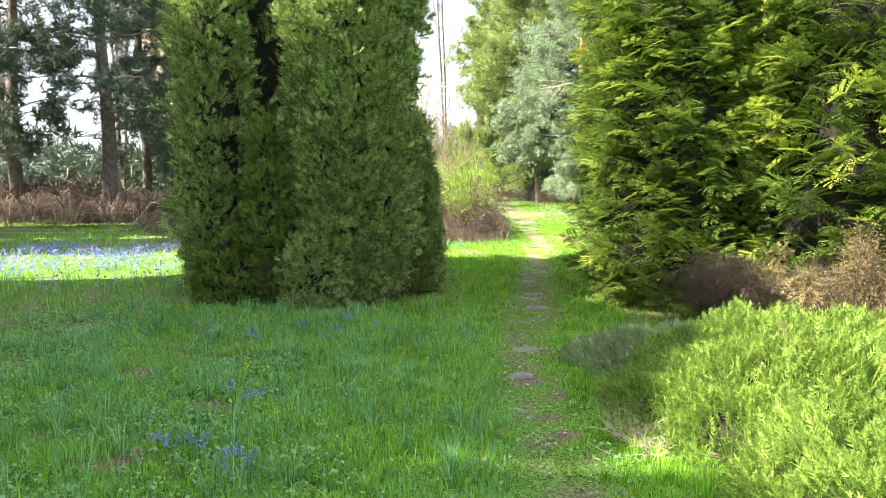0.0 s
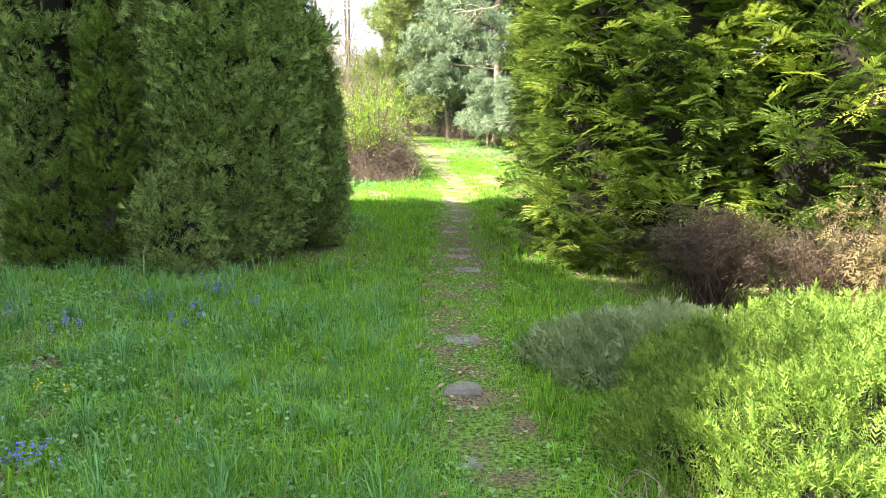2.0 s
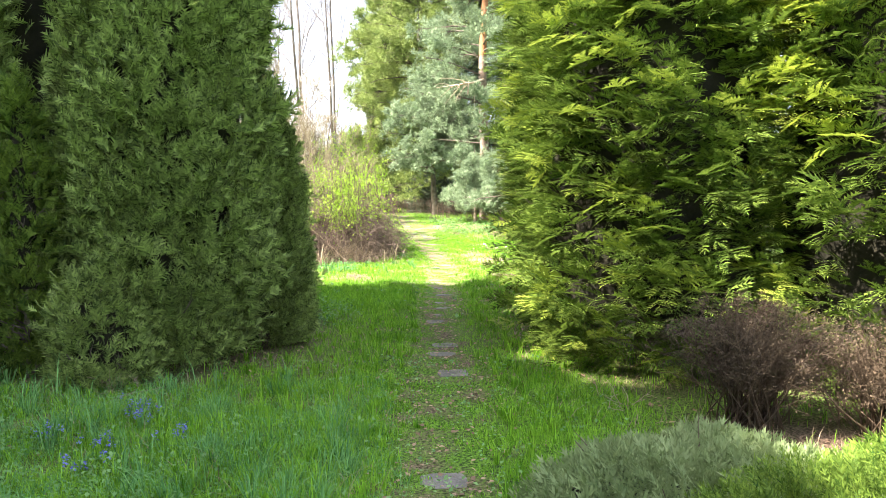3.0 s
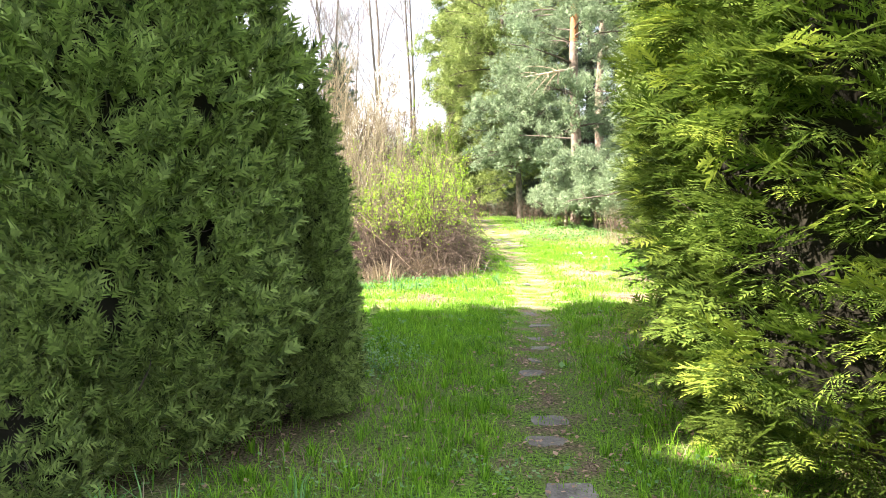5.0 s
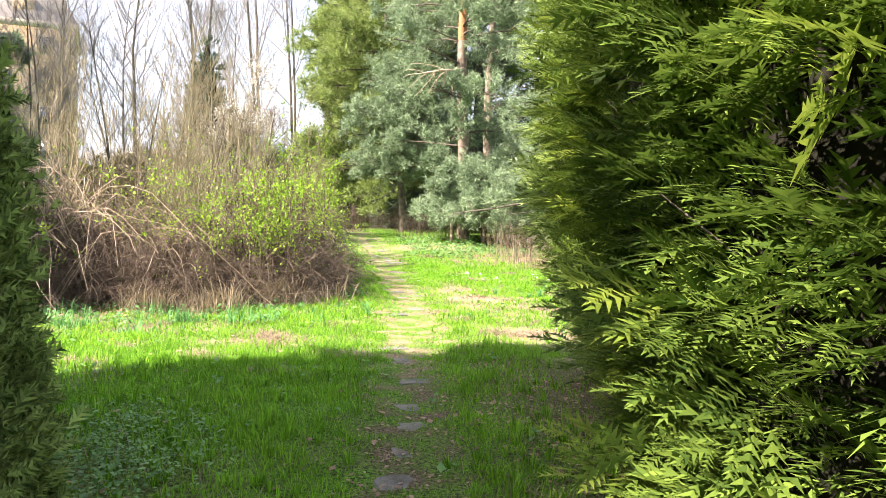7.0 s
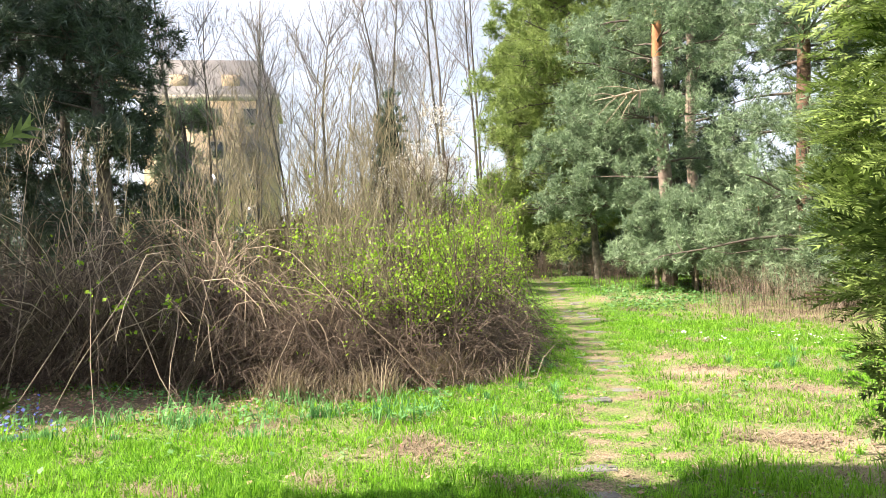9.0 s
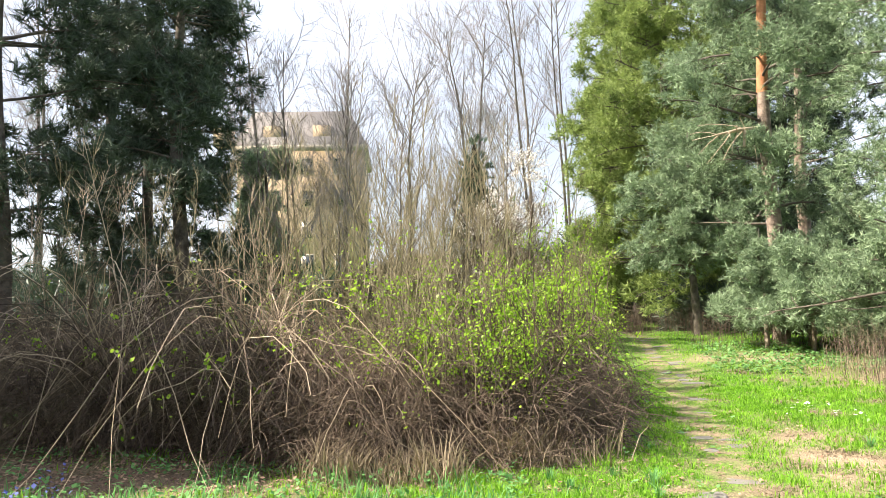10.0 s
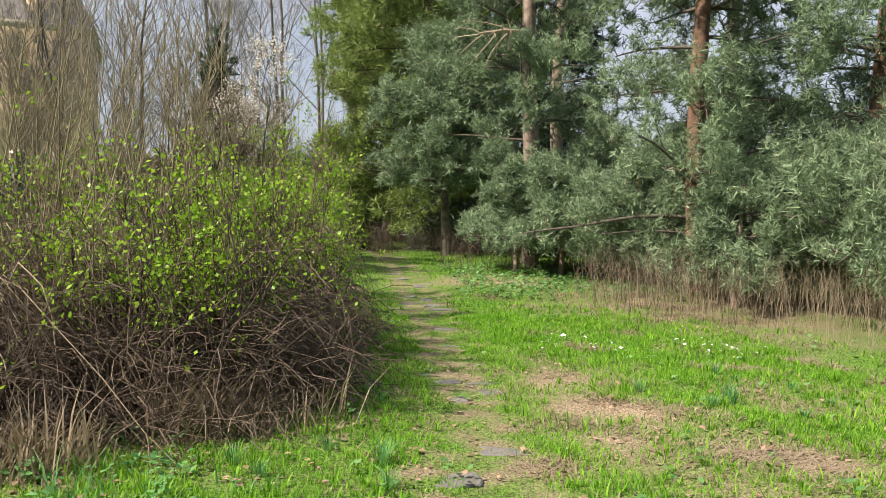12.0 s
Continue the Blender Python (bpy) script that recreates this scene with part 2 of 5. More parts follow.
def frames_of(ahead, up, roll=None):
    """Turns (n, 3, 3) whose y points ahead and whose z leans to up."""
    y = unit(np.asarray(ahead, float))
    x = unit(np.cross(y, np.broadcast_to(up, y.shape)))
    z = np.cross(x, y)
    if roll is not None:
        c, s = np.cos(roll)[:, None], np.sin(roll)[:, None]
        x, z = c * x + s * z, c * z - s * x
    return np.stack([x, y, z], axis=2)


def scatter(tv, tf, places, turns, sizes):
    """Verts and faces of the template repeated at every place."""
    tv, tf = np.asarray(tv, float), np.asarray(tf, int)
    sizes = np.asarray(sizes, float)
    if sizes.ndim == 1:
        sizes = np.repeat(sizes[:, None], 3, 1)
    v = np.einsum("nij,nkj->nki", turns, tv[None] * sizes[:, None, :]) + np.asarray(places)[:, None, :]
    f = tf[None] + (np.arange(len(places)) * len(tv))[:, None, None]
    return v.reshape(-1, 3), f.reshape(-1, tf.shape[1])


def tubes(paths, radii, sides=3):
    """Round limbs along paths (n, s, 3) with radii (n, s)."""
    n, s, _ = paths.shape
    tan = unit(np.gradient(paths, axis=1))
    ref = np.where(np.abs(tan[:, :1, 2:3]) > 0.8, np.array([1.0, 0.1, 0]), np.array([0, 0.1, 1.0]))
    a = unit(np.cross(tan, np.broadcast_to(ref, tan.shape)))
    b = np.cross(tan, a)
    ang = np.arange(sides) * 2 * np.pi / sides
    ring = paths[:, :, None] + radii[:, :, None, None] * (a[:, :, None] * np.cos(ang)[:, None] + b[:, :, None] * np.sin(ang)[:, None])
    idx = np.arange(n * s * sides).reshape(n, s, sides)
    lo, hi = idx[:, :-1], idx[:, 1:]
    f = np.stack([lo, np.roll(lo, -1, 2), np.roll(hi, -1, 2), hi], -1).reshape(-1, 4)
    return ring.reshape(-1, 3), f


def joined(*pairs):
    vs, fs, k = [], [], 0
    for v, f in pairs:
        vs.append(v)
        fs.append(f + k)
        k += len(v)
    return np.concatenate(vs), np.concatenate(fs)


def grow(parents, per, length, spread, lift=0.2, lo=0.3, hi=0.98, steps=5, bend=0.25, droop=0.0):
    """Side shoots from limbs (n, s, 3): per shoots each, of about that length, at an angle by spread, curving up by lift."""
    n, s, _ = parents.shape
    i = np.repeat(np.arange(n), per)
    t = rng.uniform(lo, hi, n * per) * (s - 1)
    k = np.minimum(t.astype(int), s - 2)
    f = (t - k)[:, None]
    start = parents[i, k] * (1 - f) + parents[i, k + 1] * f
    tan = unit(parents[i, k + 1] - parents[i, k])
    side = unit(np.cross(tan, rng.normal(size=(n * per, 3))))
    way = unit(tan * (1 - spread) + side * spread)
    L = length * rng.uniform(0.5, 1.15, n * per) * (1.15 - 0.6 * (t / (s - 1)))
    out = [start]
    for _ in range(steps - 1):
        way = unit(way + rng.normal(size=way.shape) * bend / steps * 2 + np.array([0, 0, (lift - droop) / steps * 2]))
        out.append(out[-1] + way * (L / (steps - 1))[:, None])
    return np.stack(out, 1)


def taper(paths, r0, r1):
    n, s, _ = paths.shape
    k = np.linspace(0, 1, s)
    return np.broadcast_to(r0 * (1 - k) + r1 * k, (n, s)) * rng.uniform(0.7, 1.3, (n, 1))


def stems(n, bases, top, lean, steps=7, wobble=0.12):
    """n rising stems from bases (n, 3), each top metres long, leaning outward by lean."""
    way = unit(np.column_stack([rng.normal(size=(n, 2)) * lean, np.ones(n)]))
    L = top * rng.uniform(0.6, 1.1, n)
    out = [np.asarray(bases, float)]
    for _ in range(steps - 1):
        way = unit(way + rng.normal(size=way.shape) * wobble + np.array([0, 0, 0.05]))
        out.append(out[-1] + way * (L / (steps - 1))[:, None])
    return np.stack(out, 1)


# small shapes repeated in crowns and meadows
def kite(x0, y0, x1, y1, w, z0=0.0, z1=0.0):
    d = np.array([x1 - x0, y1 - y0])
    p = np.array([-d[1], d[0]]) / (np.linalg.norm(d) + 1e-9) * w / 2
    m = np.array([x0, y0]) + d * 0.45
    zm = (z0 + z1) / 2 + 0.01
    return [[x0, y0, z0], [m[0] + p[0], m[1] + p[1], zm], [x1, y1, z1], [m[0] - p[0], m[1] - p[1], zm]]


def feather(pairs, side, curl, base=0.5):
    """A serrated flat spray along y: short pointed scales in pairs on a common axis."""
    v = []
    step = 0.86 / pairs
    for k in range(pairs):
        t = 0.04 + step * k
        L = side * (0.45 + 1.1 * min(t * 2.2, 1.0) * (1.0 - t))
        z = -curl * t * t
        for s in (-1, 1):
            v += [[0, t - step * base, z], [s * L, t + step * 0.9 + L * 0.45, z - curl * 0.35 * L], [0, t + step * (0.3 + base), z]]
    v += [[-0.035, 0.8, -curl * 0.7], [0, 1.0, -curl], [0.035, 0.8, -curl * 0.7]]
    v = np.array(v)
    return v, np.arange(len(v)).reshape(-1, 3)


def bough(subs, pairs, side, curl, seed, base=0.15):
    """A fern-like bough along y: feathery side sprays set by turns along a drooping axis."""
    r = np.random.default_rng(seed)
    sv, sf = feather(pairs, side, 0.25, base)
    vs, fs, k = [], [], 0
    for i in range(subs):
        t = 0.06 + 0.86 * i / subs
        s = 1 if i % 2 else -1
        L = (0.60 * (1.08 - t) + 0.10) * r.uniform(0.75, 1.2)
        a = s * math.radians(r.uniform(30, 56))
        c, q = math.cos(a), math.sin(a)
        w = sv * L
        w = np.column_stack([w[:, 0] * c + w[:, 1] * q, w[:, 1] * c - w[:, 0] * q, w[:, 2] + r.uniform(-0.08, 0.08) * w[:, 1] / L])
        vs.append(w + [0, t, -curl * t * t])
        fs.append(sf + k)
        k += len(sv)
    vs.append(sv * [0.42, 0.42, 0.42] + [0, 0.70, -curl * 0.55])
    fs.append(sf + k)
    k += len(sv)
    vs.append(np.array([[-0.008, 0, 0], [0.008, 0, 0], [0, 0.85, -curl * 0.7]]))
    fs.append(np.array([[k, k + 1, k + 2]]))
    return np.concatenate(vs), np.concatenate(fs)


THUJA_V, THUJA_F = feather(4, 0.42, 0.35, 0.42)
CYP_V, CYP_F = bough(8, 5, 0.22, 0.26, 1, 0.3)
CYN_V, CYN_F = bough(9, 7, 0.19, 0.24, 4, 0.28)
JUN_V, JUN_F = feather(5, 0.17, -0.12, 0.12)
LEAF_V = np.array([[0, 0, 0], [0.28, 0.45, 0.06], [0, 1, -0.05], [-0.28, 0.45, 0.06]])
LEAF_F = np.array([[0, 1, 2, 3]])


def tuft(n, width, spread, seed):
    r = np.random.default_rng(seed)
    d = unit(np.column_stack([r.normal(size=(n, 2)) * spread, np.ones(n)]))[:, [0, 2, 1]]
    side = unit(np.cross(d, r.normal(size=(n, 3)))) * width / 2
    L = r.uniform(0.7, 1.0, (n, 1))
    o = np.column_stack([np.zeros(n), r.uniform(0, 0.45, n), np.zeros(n)])
    v = np.stack([o - side, o + side, o + d * L], 1).reshape(-1, 3)
    return v, np.arange(3 * n).reshape(-1, 3)


TUFT_V, TUFT_F = tuft(9, 0.095, 1.3, 3)


def noise_field(p, s, seed):
    """Lumps of size s on points p (n, 3), about -1 to 1."""
    q = p / s + seed * 7.3
    return (np.sin(q[:, 0] * 2.2 + 1.4 * np.sin(q[:, 2] * 1.3)) + np.sin(q[:, 1] * 2.4 + 1.3 * np.sin(q[:, 0] * 1.7 + 2)) + np.sin(q[:, 2] * 2.6 + 1.2 * np.sin(q[:, 1] * 1.9))) / 3


# ---- ground ----
def build_ground():
    xs = np.concatenate([[-600, -250, -120, -60, -35, -22, -15], np.arange(-11, 9.01, 0.125), [11, 14, 20, 32, 60, 120, 250, 600]])
    ys = np.concatenate([[-600, -250, -100, -40, -15, -6], np.arange(-2, 36.01, 0.125), np.arange(37, 60, 1.5), [64, 70, 80, 100, 140, 250, 600, 1500]])
    X, Y = np.meshgrid(xs, ys, indexing="xy")
    x, y = X.ravel(), Y.ravel()
    z = height(x, y)
    nx, ny = len(xs), len(ys)
    i = np.arange(nx * ny).reshape(ny, nx)
    f = np.stack([i[:-1, :-1], i[:-1, 1:], i[1:, 1:], i[1:, :-1]], -1).reshape(-1, 4)
    me = mesh_of("ground", np.column_stack([x, y, z]), f, M_GROUND)
    at = me.attributes.new("bare", "FLOAT", "POINT")
    at.data.foreach_set("value", np.clip(bare(x, y) + 0.15 * blotch(x, y, 0.6), 0, 1).astype(np.float32))
    dr = me.attributes.new("dry", "FLOAT", "POINT")
    d = np.maximum.reduce([spot(x, y, 3.55, 20.2, 1.0, 2.6), spot(x, y, 3.6, 16.6, 1.2, 1.6), spot(x, y, 4.6, 28.6, 2.2, 1.4), spot(x, y, 7.0, 26.0, 2.8, 3.6), spot(x, y, -0.6, 17.6, 1.4, 0.7), spot(x, y, 5.4, 20.5, 1.3, 1.0)])
    d = np.maximum(d, 0.7 * smooth(y, 14, 16) * smooth(-y, -34, -30)) * (1 - spot(x, y, -3.2, 20.6, 4.6, 3.2))
    dr.data.foreach_set("value", np.clip(d, 0, 1).astype(np.float32))
    tagged(new("ground", me), "uneven meadow ground of grass, soil and leaf litter", "ground", kind="structure")


build_ground()


def blades(n, region, hmin, hmax, width, keep, mat, name, label, lean=0.5, category="grass"):
    """Single grass blades as one sheet of stuff."""
    x = rng.uniform(region[0], region[1], n)
    y = region[2] + (region[3] - region[2]) * rng.uniform(0, 1, n) ** 1.35
    ok = rng.uniform(0, 1, n) < keep(x, y)
    x, y = x[ok], y[ok]
    n = len(x)
    a = rng.uniform(0, 2 * np.pi, n)
    clump = (0.7 + 0.7 * np.clip(blotch(x, y, 0.42), -0.5, 1)) * (0.35 + 0.65 * smooth(np.abs(x - path_x(y)), 0.1, 0.6))
    h = rng.uniform(hmin, hmax, n) * clump
    out = np.column_stack([np.cos(a), np.sin(a), np.zeros(n)]) * (h * lean * rng.uniform(0.2, 1.3, n))[:, None]
    w = np.column_stack([-np.sin(a), np.cos(a), np.zeros(n)]) * (width * rng.uniform(0.7, 1.3, n) * (1 + 0.05 * np.clip(y - 6, 0, 20)) / 2)[:, None]
    base = np.column_stack([x, y, height(x, y) - 0.01])
    up = np.array([0, 0, 1.0])
    mid = base + out * 0.35 + up * (h * 0.6)[:, None]
    tip = base + out + up * h[:, None]
    v = np.stack([base - w, base + w, mid - w * 0.8, mid + w * 0.8, tip], 1).reshape(-1, 3)
    k = np.arange(n)[:, None] * 5
    f = np.concatenate([k + [0, 1, 3], k + [0, 3, 2], k + [2, 3, 4]])
    tagged(new(name, mesh_of(name, v, f, mat)), label, category, kind="stuff")


def lush(x, y):
    d = np.abs(x - path_x(y))
    left = 0.55 * smooth(-x, 0.6, 2.5) * smooth(-y, -10.5, -9.0)
    return np.clip((1 - 0.97 * bare(x, y)) * (1 - left) * (0.6 + 0.5 * blotch(x, y, 0.8)) * (0.5 + 0.5 * smooth(d, 0.15, 0.5)), 0, 1)


blades(60000, (-3.2, 4.0, 2.6, 16.0), 0.05, 0.19, 0.0055, lush, M_GRASS, "grass", "fresh green spring grass blades on the meadow", 0.6)
blades(90000, (-4.5, 7.5, 14.0, 34.0), 0.04, 0.13, 0.007, lush, M_GRASS, "grass", "sunlit bright green grass blades beside the path", 0.7)


def tufted(x, y):
    return np.clip((blotch(x, y, 0.33) - 0.1) * 2.2, 0, 1) * (1 - bare(x, y)) * np.maximum(smooth(-x, 0.2, 1.4), spot(x, y, -2.0, 18.0, 2.6, 0.8))


blades(30000, (-6.0, 0.4, 2.4, 12.0), 0.12, 0.30, 0.006, tufted, M_BLUEGRASS, "grass", "long bluish-green grass tufts on the shaded meadow", 0.75)
blades(22000, (-5.0, 1.2, 17.2, 19.2), 0.10, 0.22, 0.008, tufted, M_BLUEGRASS, "grass", "bluish-green grass tufts before the brambles", 0.7)
blades(26000, (-12.0, -3.0, 3.0, 24.0), 0.06, 0.18, 0.010, lush, M_GRASS, "grass", "green meadow grass blades between blue flowers")
blades(26000, (-4.0, 3.6, 2.6, 13.0), 0.05, 0.16, 0.004, lambda x, y: np.clip(0.25 + 0.6 * blotch(x, y, 0.6), 0.05, 1), M_DRYGRASS, "dry_grass", "last year's bleached grass blades among the green", 1.6, "dry grass")


def turf(n, region, hmin, hmax, width, keep, mat, label):
    """Short dense grass: one pointed blade each."""
    x, y = rng.uniform(region[0], region[1], n), rng.uniform(region[2], region[3], n)
    ok = rng.uniform(0, 1, n) < keep(x, y)
    x, y = x[ok], y[ok]
    n = len(x)
    a = rng.uniform(0, 2 * np.pi, n)
    h = rng.uniform(hmin, hmax, n) * (0.7 + 0.6 * np.clip(blotch(x, y, 0.3), -0.6, 1)) * (0.4 + 0.6 * smooth(np.abs(x - path_x(y)), 0.05, 0.5))
    base = np.column_stack([x, y, height(x, y) - 0.005])
    w = np.column_stack([-np.sin(a), np.cos(a), np.zeros(n)]) * (width / 2)
    tip = base + np.column_stack([np.cos(a) * h * 0.8 * rng.uniform(0.1, 1.4, n), np.sin(a) * h * 0.8 * rng.uniform(0.1, 1.4, n), h])
    v = np.stack([base - w, base + w, tip], 1).reshape(-1, 3)
    tagged(new("grass", mesh_of("grass", v, np.arange(3 * n).reshape(-1, 3), mat)), label, "grass", kind="stuff")


def covered(x, y):
    return np.clip((1 - bare(x, y)) * (0.75 + 0.4 * blotch(x, y, 0.5)), 0, 1)


def tussocks(n, region, each, hmin, hmax, width, keep, mat, label, lean=0.75):
    """Tufts of grass: blades that spread from a common foot and bend over."""
    x, y = rng.uniform(region[0], region[1], n), rng.uniform(region[2], region[3], n)
    ok = rng.uniform(0, 1, n) < keep(x, y)
    x, y = x[ok], y[ok]
    tall = np.repeat(rng.uniform(hmin, hmax, len(x)), each)
    x, y = np.repeat(x, each), np.repeat(y, each)
    k = len(x)
    a = rng.uniform(0, 2 * np.pi, k)
    foot = rng.uniform(0, 0.25, k) * tall
    way = np.column_stack([np.cos(a), np.sin(a), np.zeros(k)])
    side = np.column_stack([-np.sin(a), np.cos(a), np.zeros(k)]) * (width * rng.uniform(0.6, 1.3, k) / 2)[:, None]
    h = tall * rng.uniform(0.55, 1.1, k)
    out = (lean * rng.uniform(0.15, 1.2, k) * h)[:, None] * way
    base = np.column_stack([x, y, height(x, y) - 0.01]) + way * foot[:, None]
    up = np.array([0, 0, 1.0])
    mid = base + out * 0.4 + up * (h * 0.65)[:, None]
    tip = base + out * 1.15 + up * (h * 0.82)[:, None]
    v = np.stack([base - side, base + side, mid - side * 0.8, mid + side * 0.8, tip], 1).reshape(-1, 3)
    i = np.arange(k)[:, None] * 5
    f = np.concatenate([i + [0, 1, 3], i + [0, 3, 2], i + [2, 3, 4]])
    tagged(new("grass_tuft", mesh_of("grass_tuft", v, f, mat)), label, "grass", kind="stuff")


def off_path(x, y):
    return np.clip((1 - bare(x, y)) * smooth(np.abs(x - path_x(y)), 0.15, 0.5) * (0.7 + 0.5 * blotch(x, y, 0.6)), 0, 1)


tussocks(3000, (-3.6, 2.0, 2.6, 9.6), 22, 0.07, 0.16, 0.0055, off_path, M_GRASS, "tufts of fresh green grass on the meadow")
tussocks(800, (-4.2, 0.3, 2.6, 9.6), 34, 0.12, 0.25, 0.005, lambda x, y: off_path(x, y) * (0.4 + 0.6 * smooth(blotch(x, y, 0.5), -0.2, 0.4)), M_BLUEGRASS, "long bluish-green grass tufts on the shaded meadow", 0.95)
tussocks(1300, (-0.6, 3.0, 9.6, 15.6), 20, 0.06, 0.16, 0.0075, off_path, M_GRASS, "tufts of green grass between the hedge trees")
tussocks(7000, (-4.0, 6.5, 15.4, 26.0), 13, 0.05, 0.12, 0.007, off_path, M_GRASS, "tufts of bright sunlit grass beside the path")
tussocks(420, (-3.5, 6.5, 15.6, 25.0), 34, 0.10, 0.20, 0.0065, lambda x, y: np.maximum.reduce([spot(x, y, -0.8, 18.2, 0.5, 0.4), spot(x, y, 5.0, 20.6, 0.9, 0.9), spot(x, y, 0.9, 18.9, 0.6, 0.4), 0.5 * spot(x, y, -2.6, 17.8, 1.0, 0.4), spot(x, y, 1.75, 19.8, 0.25, 1.2)]), M_BLUEGRASS, "thick dark bluish-green grass tufts in the meadow", 0.8)
turf(150000, (-3.4, 2.4, 3.2, 9.4), 0.03, 0.11, 0.006, covered, M_GRASS, "dense short green grass on the shaded meadow")
turf(60000, (-3.6, 0.6, 3.2, 9.4), 0.04, 0.14, 0.006, covered, M_BLUEGRASS, "dense bluish-green grass on the shaded meadow")
turf(90000, (-0.8, 3.4, 9.4, 16.0), 0.03, 0.10, 0.006, covered, M_GRASS, "dense short green grass between the hedge trees")
turf(340000, (-4.0, 6.5, 15.4, 25.0), 0.03, 0.085, 0.009, covered, M_GRASS, "dense short sunlit grass beside the path")


# ---- hedge trees ----
def column_crown(cx, cy, R, H, seed, low=0.12, point=1.6, wide=0.25, lump=0.10):
    """Radius of a columnar crown at height share u and angle a."""
    def radius(u, a):
        body = np.minimum(1, (u + 0.02) / low) ** 0.35 * np.clip(1 - np.clip((u - wide) / (1 - wide), 0, 1) ** point, 0, 1) ** 0.75
        p = np.column_stack([cx + R * np.cos(a), cy + R * np.sin(a), u * H])
        return R * body * (1 + lump * noise_field(p, 0.75, seed) + 0.09 * noise_field(p, 0.28, seed + 2) + (0.16 * noise_field(p, 1.7, seed + 5) if R > 1.4 else 0))
    return radius


def conifer(name, label, category, cx, cy, R, H, seed, template, mat, size, count, mode, group="", low=0.12, point=1.6, wide=0.25, lean=(0, 0), dense_to=4.5, foot=0.08, core=0.74, tip_mat=None, arc=(0, 360), lump=0.10):
    """A columnar evergreen: trunk, a near-black shell for inner shade and a coat of feathery sprays."""
    g = float(height(cx, cy))
    root = thing(name, label, category, (cx, cy, g), group)
    radius = column_crown(cx, cy, R, H, seed, low, point, wide, lump)
    # trunk
    zs = np.linspace(-0.05, H * 0.92, 7)
    path = np.column_stack([cx + lean[0] * zs / H, cy + lean[1] * zs / H, g + zs])[None]
    v, f = tubes(path, taper(path, R * 0.11, 0.02), 7)
    part("trunk", mesh_of("trunk", v, f, M_BARK), root)
    if dense_to < 9 and H < 8.5:
        sprigs = grow(path, 90, R * 1.0, 0.8, 0.35, 0.02, 0.8, 5)
        fine = grow(sprigs, 3, R * 0.4, 0.55, 0.3, 0.2, 1.0, 4)
        v, f = joined(tubes(sprigs, taper(sprigs, 0.010, 0.004)), tubes(fine, taper(fine, 0.004, 0.0015)))
        part("inner_branchwork", mesh_of("inner_branchwork", v, f, M_BARK), root, "grey-brown bare inner branches", "stuff")
    # closed near-black shell: the crown's inner shade put into colour
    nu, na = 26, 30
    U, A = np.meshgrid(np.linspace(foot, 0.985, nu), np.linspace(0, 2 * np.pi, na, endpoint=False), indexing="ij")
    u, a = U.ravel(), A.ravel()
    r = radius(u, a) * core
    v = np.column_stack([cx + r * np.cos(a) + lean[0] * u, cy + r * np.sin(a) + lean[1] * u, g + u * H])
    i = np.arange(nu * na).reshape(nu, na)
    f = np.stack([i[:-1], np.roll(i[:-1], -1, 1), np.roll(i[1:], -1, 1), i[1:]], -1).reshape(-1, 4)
    part("shade_shell", mesh_of("shade_shell", v, f, M_CORE), root)
    # sprays gathered in clumps, each at the end of a side branch
    per = 10 if mode == "thuja" else 4
    m = max(1, count // per)
    u = rng.uniform(0.01, 1.0, m * 3)
    keep = rng.uniform(0, 1, len(u)) < np.where(u * H < dense_to, 1.0, 0.15) * np.clip(radius(u, u * 0) / R + 0.1, 0, 1)
    u = u[keep][:m]
    a = np.where(rng.uniform(0, 1, len(u)) < 0.88, rng.uniform(radians(arc[0]), radians(arc[1]), len(u)), rng.uniform(0, 2 * np.pi, len(u)))
    # uneven growth: tufts that stand out, hollows that show the dark shell
    at = np.column_stack([cx + R * np.cos(a), cy + R * np.sin(a), u * H])
    swell = noise_field(at, 0.085 if mode == "thuja" else 0.13, seed + 9) + 0.5 * noise_field(at, 0.3, seed + 3)
    ok = (swell > -0.28) | (rng.uniform(0, 1, len(u)) < 0.18)
    u, a, swell = u[ok], a[ok], swell[ok]
    push = rng.normal(0.0, 0.04, len(u)) + 0.13 * swell - 0.05
    u, a, push = np.repeat(u, per), np.repeat(a, per), np.repeat(push, per)
    n = len(u)
    out = np.column_stack([np.cos(a), np.sin(a), np.zeros(n)])
    r = radius(u, a) + push * min(1.0, R)
    j = rng.normal(size=(n, 3))
    q = unit(j)
    s = size * rng.uniform(0.6, 1.25, n)
    clump = size * (0.85 if mode == "thuja" else 0.6)
    p = np.column_stack([cx + r * np.cos(a) + lean[0] * u, cy + r * np.sin(a) + lean[1] * u, g + u * H]) + j * clump * np.array([0.6, 0.6, 0.5])
    p[:, 2] = np.maximum(p[:, 2], g + 0.04)
    if mode == "thuja":
        ahead = out * 0.55 + q * 0.6 + np.array([0, 0, 0.65])
        turns = frames_of(ahead, out + q[:, ::-1] * 0.6, rng.normal(0, 0.8, n))
    else:
        ahead = out * 0.95 + q * 0.55 + np.array([0, 0, 0.34])
        turns = frames_of(ahead, np.array([0, 0, 1.0]) + q[:, ::-1] * 0.3, rng.normal(0, 0.4, n))
    p -= unit(ahead) * (s * 0.5)[:, None]
